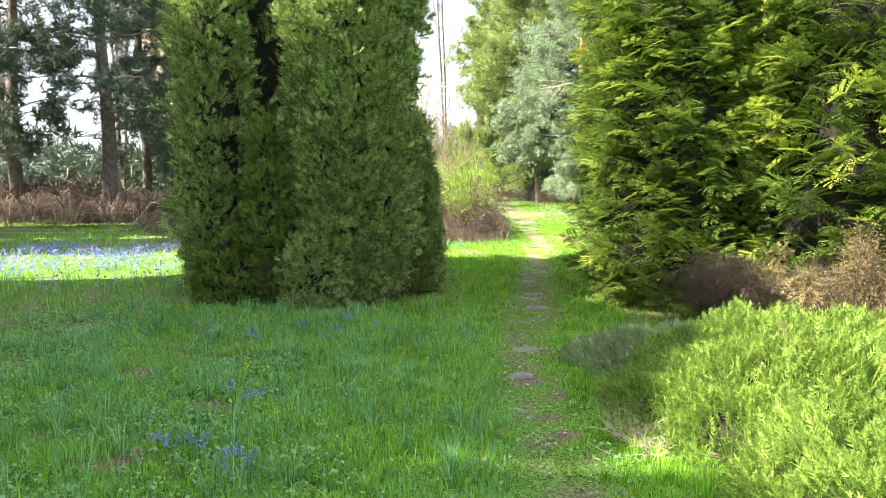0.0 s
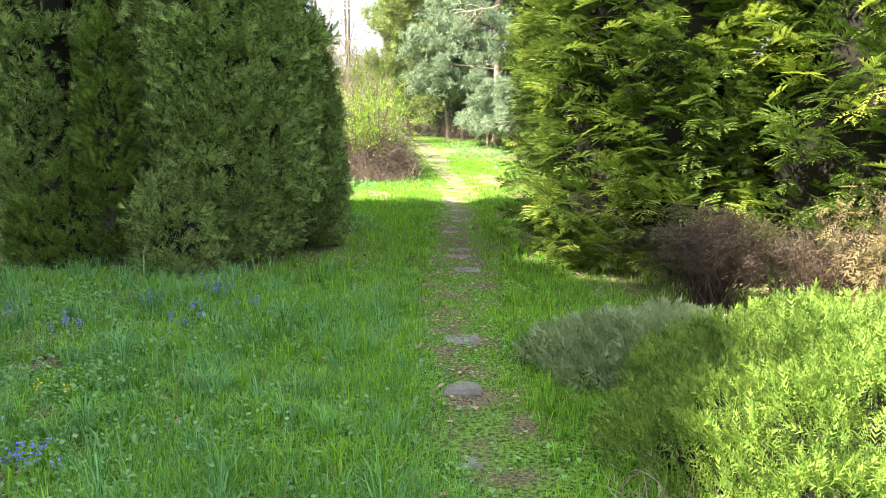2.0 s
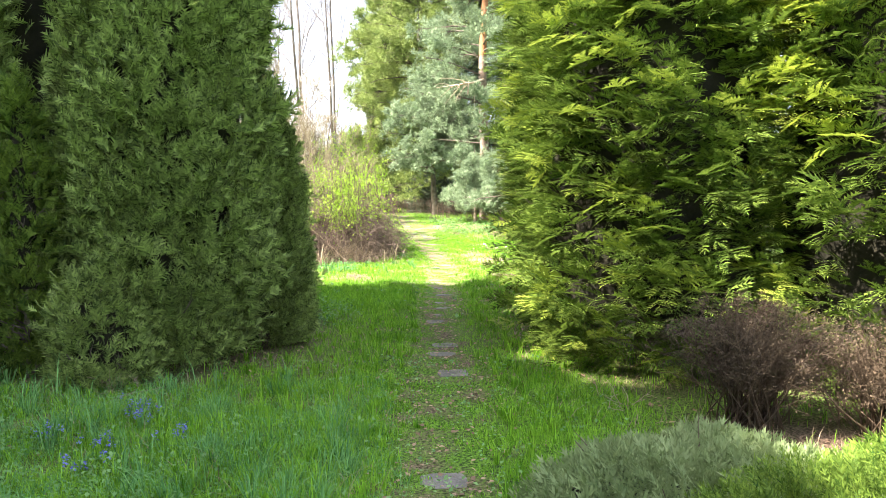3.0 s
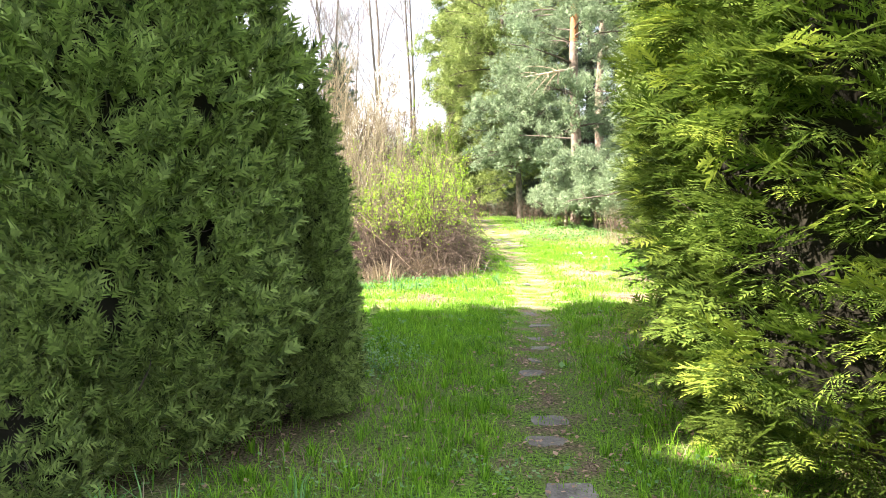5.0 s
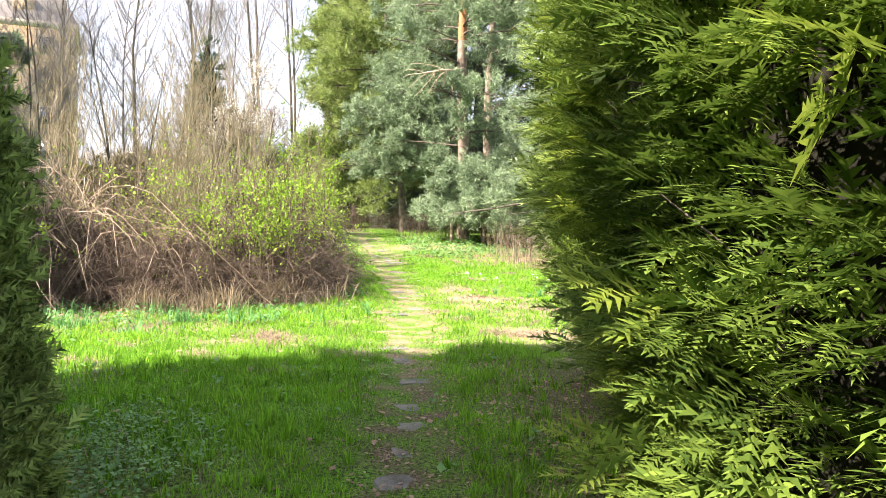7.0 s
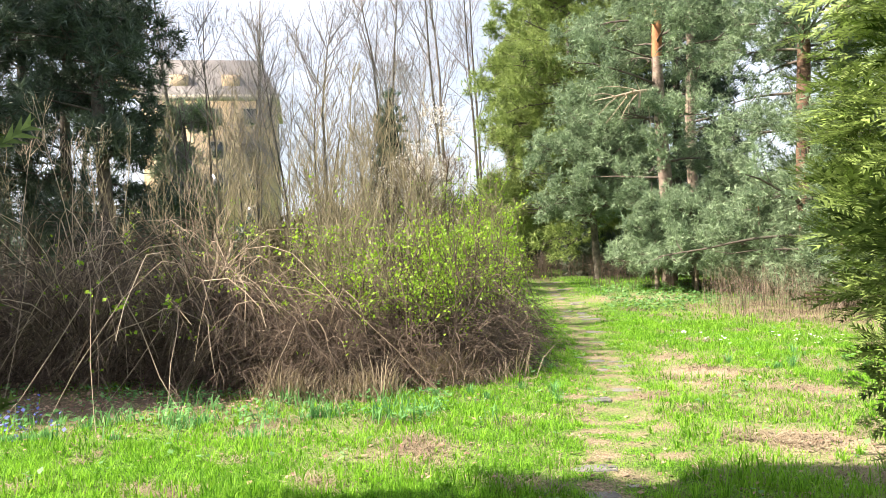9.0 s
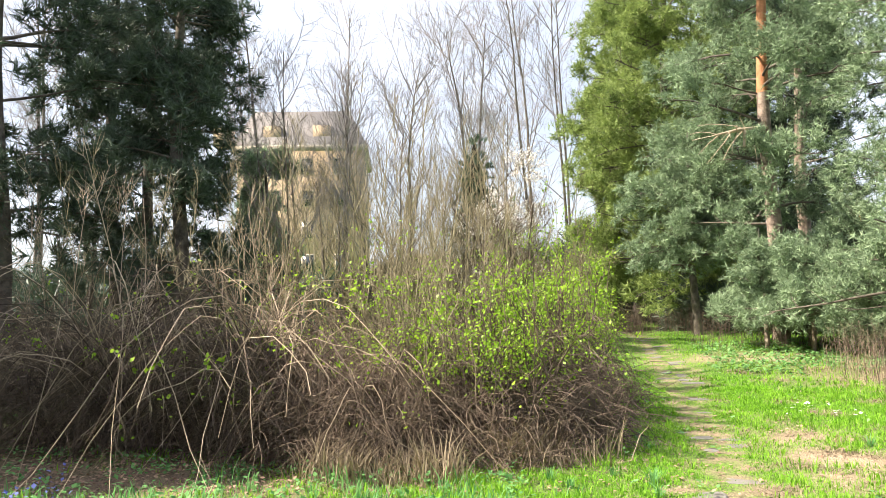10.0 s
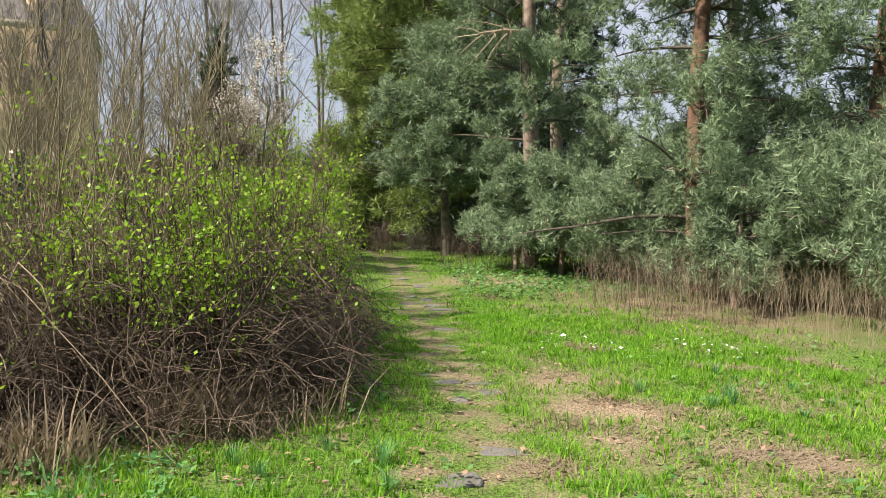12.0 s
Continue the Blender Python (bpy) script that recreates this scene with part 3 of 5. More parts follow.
    if tip_mat is None:
        v, f = scatter(*template, p, turns, s)
        part("crown", mesh_of("crown", v, f, mat), root)
    else:
        young = push > 0.035
        v, f = scatter(*template, p[~young], turns[~young], s[~young])
        part("crown", mesh_of("crown", v, f, mat), root)
        v, f = scatter(*template, p[young], turns[young], s[young])
        part("young_growth", mesh_of("young_growth", v, f, tip_mat), root, "yellow-green young shoots", "stuff")
    return root


TH = (THUJA_V, THUJA_F)
CY = (CYP_V, CYP_F)
CYN = (CYN_V, CYN_F)
G1 = "clipped thujas beside the path"
T_LABEL = "tall dark green columnar thuja standing on the meadow"
conifer("thuja_tree", T_LABEL, "tree", -1.32, 10.35, 0.82, 6.8, 1, TH, M_THUJA, 0.11, 30000, "thuja", G1, wide=0.68, point=3.0, arc=(165, 400), lean=(0.2, 0), core=0.70)
conifer("thuja_tree", T_LABEL, "tree", -3.05, 10.5, 0.44, 5.6, 2, TH, M_THUJA, 0.115, 9000, "thuja", G1, wide=0.5, point=2.2, arc=(150, 380), core=0.6)
conifer("thuja_tree", "small pointed dark green thuja beside a taller one", "tree", -0.42, 11.1, 0.35, 2.28, 3, TH, M_THUJA, 0.075, 9000, "thuja", G1, wide=0.2, point=1.35, lean=(0.1, 0), arc=(200, 400), core=0.72)
conifer("thuja_tree", "low bright green thuja shoot before the tall ones", "tree", -2.22, 9.8, 0.22, 2.4, 11, TH, M_CYPRESS, 0.10, 2600, "thuja", G1, wide=0.6, point=1.6, core=0.4, low=0.4, foot=0.3)
conifer("thuja_tree", "low dark green thuja at the foot of the tall ones", "tree", -1.6, 9.65, 0.40, 0.95, 12, TH, M_THUJA, 0.10, 3200, "thuja", G1, wide=0.3, point=2.0, core=0.6)
conifer("thuja_tree", "low dark green thuja at the foot of the tall ones", "tree", -2.7, 9.95, 0.42, 0.95, 13, TH, M_CYPRESS, 0.10, 3000, "thuja", G1, wide=0.3, point=2.0, core=0.6)
# two hidden thujas, added to cast the shade across the path
conifer("thuja_tree", T_LABEL, "tree", -2.45, 13.7, 1.0, 7.6, 4, TH, M_THUJA, 0.19, 4500, "thuja", G1, wide=0.7, point=3.0, core=0.85)
conifer("thuja_tree", T_LABEL, "tree", -2.75, 11.8, 1.25, 7.6, 14, TH, M_THUJA, 0.19, 3500, "thuja", G1, wide=0.7, point=3.0, core=0.85)
G2 = "feathery cypresses beside the path"
C_LABEL = "broad feathery yellow-green cypress with branches to the ground"
conifer("cypress_tree", C_LABEL, "tree", 3.05, 9.95, 1.20, 6.4, 5, CY, M_CYPRESS, 0.27, 4500, "cyp", G2, wide=0.6, point=2.5, tip_mat=M_CYPTIP, dense_to=3.8, arc=(110, 300), core=0.76)
conifer("cypress_tree", C_LABEL, "tree", 4.9, 9.0, 1.35, 6.4, 6, CY, M_CYPRESS, 0.29, 3000, "cyp", G2, wide=0.55, point=2.5, tip_mat=M_LIME, dense_to=3.8, arc=(160, 320), core=0.76)
conifer("cypress_tree", C_LABEL, "tree", 3.45, 12.0, 1.12, 6.0, 7, CYN, M_CYPRESS, 0.26, 2900, "cyp", G2, wide=0.55, point=2.5, low=0.28, tip_mat=M_CYPTIP, dense_to=3.5, arc=(110, 260), core=0.76)
conifer("cypress_tree", "dark feathery cypress with bare lower limbs", "tree", 4.05, 14.0, 1.28, 5.6, 8, CY, M_THUJA, 0.24, 2600, "cyp", G2, wide=0.5, point=2.3, low=0.3, foot=0.28, dense_to=3.5, arc=(90, 270), core=0.72)
conifer("cypress_tree", C_LABEL, "tree", 6.6, 8.2, 1.4, 6.0, 9, CY, M_CYPRESS, 0.32, 900, "cyp", G2, wide=0.55, point=2.5, tip_mat=M_LIME, arc=(180, 320))
# unseen thujas added out of view to cast shade on meadow and brambles
for k, (x, y, R, H) in enumerate(((-9.5, 0.0, 2.1, 11.6), (-9.8, 3.5, 2.1, 12.9), (-10.2, 6.2, 2.1, 12.9), (-10.1, 4.6, 1.6, 14.6), (-11.2, 8.9, 1.9, 11.8), (-8.8, -3.0, 2.0, 8.0), (-14.6, 17.0, 2.3, 13.6), (-16.2, 21.3, 2.0, 12.5))):
    conifer("thuja_tree", "unseen broad thuja added to shade the meadow", "tree", x, y, R, H, 20 + k, TH, M_THUJA, 0.35, 1100, "thuja", "thujas behind the meadow", wide=0.86 if x < -14 else 0.7, point=2.6, core=0.95, foot=0.02)


# ---- low shrubs ----
def juniper(cx, cy, R, Hh, n, mat, label, seed, size=0.125):
    """A low spreading juniper: woody limbs and rising feathery sprays."""
    g = float(height(cx, cy))
    root = thing("juniper_shrub", label, "shrub", (cx, cy, g), "low junipers beside the path")
    b = np.column_stack([cx + rng.normal(0, 0.12, 14), cy + rng.normal(0, 0.12, 14), np.full(14, g)])
    a = rng.uniform(0, 2 * np.pi, 14)
    k = np.linspace(0, 1, 6)[None, :]
    L = R * rng.uniform(0.6, 0.95, (14, 1))
    limbs = np.stack([b[:, :1] + np.cos(a)[:, None] * L * k, b[:, 1:2] + np.sin(a)[:, None] * L * k, g + Hh * 0.75 * np.sqrt(k) * np.ones((14, 1)) * rng.uniform(0.15, 0.4, (14, 1))], -1)
    twigs = grow(limbs, 8, R * 0.35, 0.5, 0.2, 0.1)
    v, f = joined(tubes(limbs, taper(limbs, 0.012, 0.004), 5), tubes(twigs, taper(twigs, 0.007, 0.002)))
    part("limbwork", mesh_of("limbwork", v, f, M_TWIG), root, "", "stuff")
    # sprays over a lumpy mound; the dark shell inside follows below
    u = rng.uniform(0, 1, n)
    a = rng.uniform(0, 2 * np.pi, n)
    rr = np.sqrt(u)
    spread = np.column_stack([cx + rr * R * np.cos(a), cy + rr * R * np.sin(a), a * 0])
    lump = 0.76 + 0.42 * noise_field(spread, 0.45, seed) + 0.26 * noise_field(spread, 0.16, seed + 4)
    edge = R * (1 + 0.12 * np.sin(3 * a + seed) + 0.08 * np.sin(7 * a))
    z = Hh * np.sqrt(np.clip(1 - rr ** 2.4, 0.02, 1)) * lump
    x, y = cx + rr * edge * np.cos(a), cy + rr * edge * np.sin(a)
    out = np.column_stack([np.cos(a) * rr, np.sin(a) * rr, np.zeros(n)])
    ahead = out * 0.55 + np.array([0, 0, 0.8]) + rng.normal(size=(n, 3)) * 0.38
    s = size * rng.uniform(0.5, 1.2, n)
    p = np.column_stack([x, y, height(x, y) + np.maximum(z, 0.05) * rng.uniform(0.72, 1.0, n)]) - unit(ahead) * (s * 0.5)[:, None]
    v, f = scatter(JUN_V, JUN_F, p, frames_of(ahead, np.array([0, 0, 1.0]) + rng.normal(size=(n, 3)) * 0.5, rng.normal(0, 0.9, n)), s)
    part("foliage", mesh_of("foliage", v, f, mat), root)
    # near-black dome under the sprays, painted as the shrub's inner shade
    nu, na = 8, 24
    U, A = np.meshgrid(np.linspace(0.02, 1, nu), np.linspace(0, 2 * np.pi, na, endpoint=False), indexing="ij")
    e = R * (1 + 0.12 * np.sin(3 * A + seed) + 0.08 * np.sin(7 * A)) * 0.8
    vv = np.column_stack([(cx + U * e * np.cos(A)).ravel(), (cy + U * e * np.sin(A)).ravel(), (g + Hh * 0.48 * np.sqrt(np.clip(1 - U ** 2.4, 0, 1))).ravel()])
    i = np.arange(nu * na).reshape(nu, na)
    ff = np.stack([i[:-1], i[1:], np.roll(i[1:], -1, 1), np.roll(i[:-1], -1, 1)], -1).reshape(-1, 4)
    part("shade_shell", mesh_of("shade_shell", vv, ff, M_CORE), root)


J_LABEL = "low spreading bright green juniper with feathery shoots"
juniper(2.35, 5.0, 1.25, 0.72, 17000, M_JUNIPER, J_LABEL, 1)
juniper(2.6, 3.3, 1.35, 0.66, 15000, M_JUNIPER, J_LABEL, 2)
juniper(4.2, 4.6, 1.3, 0.85, 3500, M_JUNIPER, J_LABEL, 3)
juniper(2.0, 6.7, 0.85, 0.25, 4200, M_JUNIPER_G, "low grey-green shaded juniper spreading over grass", 4, 0.20)
juniper(3.3, 6.3, 0.9, 0.45, 2200, M_JUNIPER, J_LABEL, 5, 0.20)


def twiggy_ball(name, cx, cy, R, Hh, n, label, leaf_mat, leaves, size, group=""):
    """A dense round shrub of withered twigs."""
    g = float(height(cx, cy))
    root = thing(name, label, "shrub", (cx, cy, g), group)
    b = np.column_stack([cx + rng.normal(0, R * 0.2, n), cy + rng.normal(0, R * 0.2, n), np.full(n, g)])
    st = stems(n, b, Hh * 0.95, 0.38, 6, 0.12)
    tw = grow(st, 6, Hh * 0.35, 0.5, 0.3, 0.35)
    tw2 = grow(tw, 4, Hh * 0.16, 0.5, 0.2, 0.3, steps=4)
    v, f = joined(tubes(st, taper(st, 0.007, 0.002)), tubes(tw, taper(tw, 0.003, 0.0012)), tubes(tw2, taper(tw2, 0.0018, 0.0008)))
    part("branchwork", mesh_of("branchwork", v, f, M_BROWN), root, "", "stuff")
    c = np.concatenate([tw[:, 2:].reshape(-1, 3), tw2.reshape(-1, 3)])
    c = c[rng.integers(0, len(c), leaves)] + rng.normal(0, 0.02, (leaves, 3))
    c[:, 2] = np.clip(c[:, 2], g + 0.02, g + Hh)
    v, f = scatter(LEAF_V, LEAF_F, c, frames_of(rng.normal(size=(leaves, 3)) + [0, 0, 0.4], np.array([0, 0, 1.0]), rng.uniform(0, 6, leaves)), size * rng.uniform(0.6, 1.3, leaves))
    part("foliage", mesh_of("foliage", v, f, leaf_mat), root)


BW = "withered shrubs under the cypresses"
twiggy_ball("withered_shrub", 2.85, 7.85, 0.5, 0.82, 110, "round withered brown shrub below a green cypress", M_BROWN, 22000, 0.015, BW)
twiggy_ball("withered_shrub", 3.65, 7.6, 0.5, 0.72, 90, "round withered brown shrub below a green cypress", M_BROWN, 13000, 0.015, BW)
twiggy_ball("withered_shrub", 4.15, 7.0, 0.45, 1.25, 60, "rust-coloured withered shrub beside a green juniper", M_RUST, 13000, 0.02, BW)


# ---- bramble thicket ----
def arching(n, cx, cy, rx, ry, top, reach, steps=10):
    """Canes that rise from shared crowns and bend over to the ground."""
    m = max(2, n // 14)
    pick = rng.integers(0, m, n)
    bx = (cx + rng.uniform(-rx, rx, m))[pick] + rng.normal(0, 0.10, n)
    by = (cy + rng.uniform(-ry, ry, m))[pick] + rng.normal(0, 0.10, n)
    a = rng.uniform(0, 2 * np.pi, n)
    h = top * rng.uniform(0.45, 1.1, n)
    r = reach * rng.uniform(0.6, 1.5, n)
    e = rng.uniform(0.65, 1.05, n)
    k = np.linspace(0, 1, steps)[None] * e[:, None]
    g = height(bx, by)
    rise = np.sin(np.pi * np.clip(k, 0, 1) ** 0.75)
    w = rng.normal(0, 0.03, (n, steps, 3)).cumsum(1)
    x, y = bx[:, None] + np.cos(a)[:, None] * r[:, None] * k ** 1.0, by[:, None] + np.sin(a)[:, None] * r[:, None] * k ** 1.0
    p = np.stack([x, y, g[:, None] + h[:, None] * rise], -1) + w
    p[:, :, 2] = np.maximum(p[:, :, 2], g[:, None] + 0.02)
    return p


def tangle(n, cx, cy, rx, ry, top, length):
    """Loose curved twigs filling a low mound."""
    a, u = rng.uniform(0, 2 * np.pi, n), np.sqrt(rng.uniform(0, 1, n))
    x, y = cx + rx * u * np.cos(a), cy + ry * u * np.sin(a)
    z = height(x, y) + top * np.sqrt(np.clip(1.05 - u ** 3, 0, 1)) * rng.uniform(0.0, 1.0, n) ** 0.8
    way = unit(rng.normal(size=(n, 3)) * [1, 1, 0.7])
    out = [np.column_stack([x, y, z])]
    L = length * rng.uniform(0.4, 1.3, n)
    for _ in range(4):
        way = unit(way + rng.normal(size=(n, 3)) * 0.3 - np.array([0, 0, 0.25]))
        out.append(out[-1] + way * (L / 4)[:, None])
    p = np.stack(out, 1)
    p[:, :, 2] = np.maximum(p[:, :, 2], height(p[:, :, 0], p[:, :, 1]) + 0.01)
    return p


def thicket(name, label, cx, cy, rx, ry, top, canes, mat, leaves=0, leaf_mat=None, leaf_size=0.04, upright=0, upright_top=3.0, up_mat=None, leaf_top=2.2, reach=1.4, pale=0.0, mess=0):
    g = float(height(cx, cy))
    root = thing(name, label, "shrub", (cx, cy, g), "tangled shrubs at the path's bend")
    c = arching(canes, cx, cy, rx, ry, top, reach)
    tw = grow(c, 9, 0.55, 0.5, 0.0, 0.15, steps=5, droop=0.35)
    npale = int(canes * pale)
    if npale:
        v, f = tubes(c[:npale], taper(c[:npale], 0.006, 0.0025), 4)
        part("pale_cane", mesh_of("pale_cane", v, f, M_CANE), root, "pale dry arching canes", "stuff")
    sets = [tubes(c[npale:], taper(c[npale:], 0.007, 0.0025)), tubes(tw, taper(tw, 0.0035, 0.0013))]
    if mess:
        m = tangle(mess, cx, cy, rx + 0.5, ry + 0.5, top * 0.75, 0.75)
        sets.append(tubes(m, taper(m, 0.005, 0.0015)))
    v, f = joined(*sets)
    part("cane_tangle", mesh_of("cane_tangle", v, f, mat), root, "", "stuff")
    src = tw.reshape(-1, 3)
    if upright:
        b = np.column_stack([cx + rng.uniform(-rx, rx, upright), cy + rng.uniform(-ry, ry, upright), np.zeros(upright)])
        b[:, 2] = height(b[:, 0], b[:, 1])
        st = stems(upright, b, upright_top, 0.11, 9, 0.04)
        s1 = grow(st, 13, upright_top * 0.22, 0.40, 0.45, 0.12)
        s2 = grow(s1, 5, upright_top * 0.10, 0.42, 0.35, 0.2, steps=4)
        v, f = joined(tubes(st, taper(st, 0.010, 0.003), 4), tubes(s1, taper(s1, 0.0045, 0.002)), tubes(s2, taper(s2, 0.003, 0.0013)))
        part("sapling_growth", mesh_of("sapling_growth", v, f, up_mat or mat), root, "", "stuff")
        src = np.concatenate([src, s1.reshape(-1, 3), s2.reshape(-1, 3)])
    if leaves:
        src = src[(src[:, 2] < g + leaf_top * 1.25) & (src[:, 2] > g + 0.35)]
        lift = smooth(src[:, 2] - g, 0.3, leaf_top * 0.6) * (1 - 0.96 * smooth(src[:, 2] - g, leaf_top * 0.62, leaf_top * 1.2))
        src = src[rng.uniform(0, 1, len(src)) < 0.09 + lift]
        hold = src[rng.integers(0, len(src), leaves // 6)]
        keep = noise_field(hold, 0.35, 3) + 0.35 * rng.normal(size=len(hold)) > -0.15
        hold = np.repeat(hold[keep], 6, 0)
        n = len(hold)
        p = hold + rng.normal(0, 0.045, (n, 3))
        v, f = scatter(LEAF_V * [1.3, 1, 1], LEAF_F, p, frames_of(rng.normal(size=(n, 3)) + [0, 0, 0.5], np.array([0, 0, 1.0]), rng.normal(0, 1, n)), leaf_size * rng.uniform(0.4, 1.5, n))
        part("young_foliage", mesh_of("young_foliage", v, f, leaf_mat), root, "fresh yellow-green spring leaves", "stuff")
    return root


BR = "tangled leafless bramble with pale arching canes"
LS = "brown twiggy shrub breaking into yellow-green leaf"
SA = "dense stand of thin leafless olive-brown saplings"
thicket("bramble_thicket", BR, -5.6, 20.9, 0.7, 0.7, 1.7, 110, M_TWIG, 500, M_FRESH, 0.045, 3, 3.6, M_CANE, 1.6, 2.3, 0.55, 2200)
thicket("bramble_thicket", BR, -4.2, 20.6, 0.5, 0.5, 2.0, 110, M_TWIG, 500, M_FRESH, 0.045, 3, 3.8, M_CANE, 1.6, 2.6, 0.55, 2400)
thicket("bramble_thicket", BR, -2.6, 20.6, 0.6, 0.5, 1.8, 120, M_TWIG, 700, M_FRESH, 0.045, 4, 3.4, M_CANE, 1.6, 2.3, 0.55, 2600)
thicket("bramble_thicket", "low heap of brown bramble canes and bleached grass", -1.2, 19.9, 0.7, 0.4, 1.0, 120, M_TWIG, 300, M_FRESH, 0.04, 0, 1, None, 1.0, 1.0, 0.25, 2200)
thicket("leafing_shrub", LS, -0.7, 20.9, 0.9, 0.9, 1.3, 120, M_TWIG, 6500, M_FRESH, 0.036, 24, 3.0, M_SAPLING, 2.0, 1.1, 0.12, 2400)
thicket("leafing_shrub", LS, 0.45, 20.7, 0.6, 0.9, 1.2, 110, M_TWIG, 13000, M_FRESH, 0.036, 30, 2.0, M_TWIG, 2.0, 0.9, 0.08, 2600)
thicket("leafing_shrub", LS, 0.75, 22.8, 0.6, 1.3, 1.25, 120, M_TWIG, 13000, M_FRESH, 0.038, 34, 2.1, M_TWIG, 2.1, 0.8, 0.0, 1600)
thicket("leafing_shrub", "thin shrub in fresh yellow-green leaf beside the path", 0.6, 26.6, 0.9, 2.2, 1.3, 90, M_TWIG, 9000, M_FRESH, 0.045, 26, 2.6, M_SAPLING, 2.4, 0.8)
thicket("leafing_shrub", "thin shrub in fresh yellow-green leaf beside the path", 0.0, 33.0, 1.4, 3.0, 1.3, 60, M_TWIG, 6000, M_FRESH, 0.058, 22, 4.0, M_SAPLING, 3.2, 0.8)
thicket("sapling_thicket", SA, -2.0, 22.8, 1.5, 1.0, 1.3, 50, M_TWIG, 1500, M_FRESH, 0.045, 34, 4.4, M_SAPLING, 2.0, 1.0, 0.0, 700)
thicket("sapling_thicket", SA, -0.9, 24.6, 1.2, 1.2, 1.3, 40, M_TWIG, 1500, M_FRESH, 0.045, 28, 4.4, M_SAPLING, 2.2, 1.0, 0.0, 400)
thicket("sapling_thicket", SA, -5.2, 24.2, 2.2, 1.2, 1.5, 60, M_TWIG, 900, M_FRESH, 0.06, 16, 3.6, M_SAPLING, 1.8, 1.2, 0.0, 500)
thicket("bramble_thicket", "low heap of brown leafless bramble", -7.4, 23.3, 1.3, 0.9, 0.9, 110, M_TWIG, 0, None, 0.04, 6, 1.5, M_TWIG, 1, 1.0, 0.1, 900)
thicket("bramble_thicket", "low heap of brown leafless bramble", -11.8, 25.0, 2.2, 0.8, 1.0, 110, M_TWIG, 0, None, 0.04, 0, 1, None, 1, 1.2, 0.25, 900)


# ---- pines ----
def pine(label, cx, cy, H, r, crown_from, reach, seed, mat, tufts, orange_from=0.55, branches=34, tuft_size=0.18, droop=0.25, name="pine_tree", lean=(0, 0), bark=None, inner=0.1):
    """A pine: trunk with orange upper bark, limbs, and needle tufts at the shoots."""
    g = float(height(cx, cy))
    root = thing(name, label, "tree", (cx, cy, g), "conifers along the path")
    zs = np.linspace(-0.1, H, 12)
    wob = np.column_stack([0.08 * np.sin(zs * 0.7 + seed) + lean[0] * zs / H, 0.08 * np.cos(zs * 0.6 + seed) + lean[1] * zs / H])
    path = np.column_stack([cx + wob[:, 0], cy + wob[:, 1], g + zs])[None]
    rad = (r * (1 - 0.75 * zs / H))[None]
    cut = int(12 * orange_from)
    v, f = tubes(path[:, :cut + 1], rad[:, :cut + 1], 10)
    part("trunk", mesh_of("trunk", v, f, bark or M_PINEBARK), root)
    if cut < 11:
        v, f = tubes(path[:, cut:], rad[:, cut:] * 0.995, 10)
        part("upper_trunk", mesh_of("upper_trunk", v, f, M_PINEBARK_TOP if bark is None else bark), root, "flaking orange upper bark" if bark is None else "")
    lo = crown_from / H
    limbs = grow(path, branches, reach, 0.85, 0.15, lo, 0.98, 7, 0.25, droop)
    twigs = grow(limbs, 8, reach * 0.36, 0.55, 0.15, inner, 1.0, 5)
    tw2 = grow(twigs, 4, reach * 0.16, 0.5, 0.3, 0.2, 1.0, 4)
    v, f = joined(tubes(limbs, taper(limbs, r * 0.16, 0.010), 5), tubes(twigs, taper(twigs, 0.012, 0.004)))
    part("limbwork", mesh_of("limbwork", v, f, M_BARK), root, "", "stuff")
    src = np.concatenate([tw2[:, 1:].reshape(-1, 3), twigs[:, 2:].reshape(-1, 3)])
    d = np.concatenate([np.repeat(unit(tw2[:, -1] - tw2[:, 0]), 3, 0), np.repeat(unit(twigs[:, -1] - twigs[:, 0]), 3, 0)])
    # shoots stand in small bunches with gaps between
    i = np.repeat(rng.integers(0, len(src), tufts // 4), 4)
    tufts = len(i)
    p = src[i] + rng.normal(0, 0.075, (tufts, 3))
    ahead = d[i] * 0.7 + rng.normal(size=(tufts, 3)) * 0.5 + np.array([0, 0, 0.35])
    ok = p[:, 2] > height(p[:, 0], p[:, 1]) + 0.35
    p, ahead = p[ok], ahead[ok]
    v, f = scatter(TUFT_V, TUFT_F, p, frames_of(ahead, np.array([0.1, 0, 1.0]), rng.uniform(0, 6, len(p))), tuft_size * rng.uniform(0.6, 1.2, len(p)))
    part("needle_foliage", mesh_of("needle_foliage", v, f, mat), root, "", "stuff")
    return root


P_LABEL = "pine with orange upper bark and blue-green needles"
pine(P_LABEL, 5.53, 31.0, 13.0, 0.20, 2.3, 2.6, 1, M_PINE, 17000, 0.45, 60, inner=0.4)
pine("grey-barked pine with blue-green needles behind another pine", 7.3, 35.0, 13.0, 0.20, 3.0, 2.4, 2, M_PINE, 4800, 0.9, bark=M_PINEBARK)
pine("leaning reddish pine with low blue-green boughs", 7.65, 27.2, 10.0, 0.21, 1.0, 2.6, 3, M_PINE, 18000, 0.6, 84, bark=M_REDBARK, inner=0.05)
pine("reddish pine with low blue-green boughs", 10.2, 26.0, 10.0, 0.22, 0.9, 2.7, 4, M_PINE, 15000, 0.6, 70, bark=M_REDBARK, inner=0.05)
pine("reddish pine with low blue-green boughs", 9.9, 30.6, 12.0, 0.2, 1.2, 2.6, 5, M_PINE, 6400, 0.5, 40)
Y_LABEL = "bushy young pine with blue-green needles to the ground"
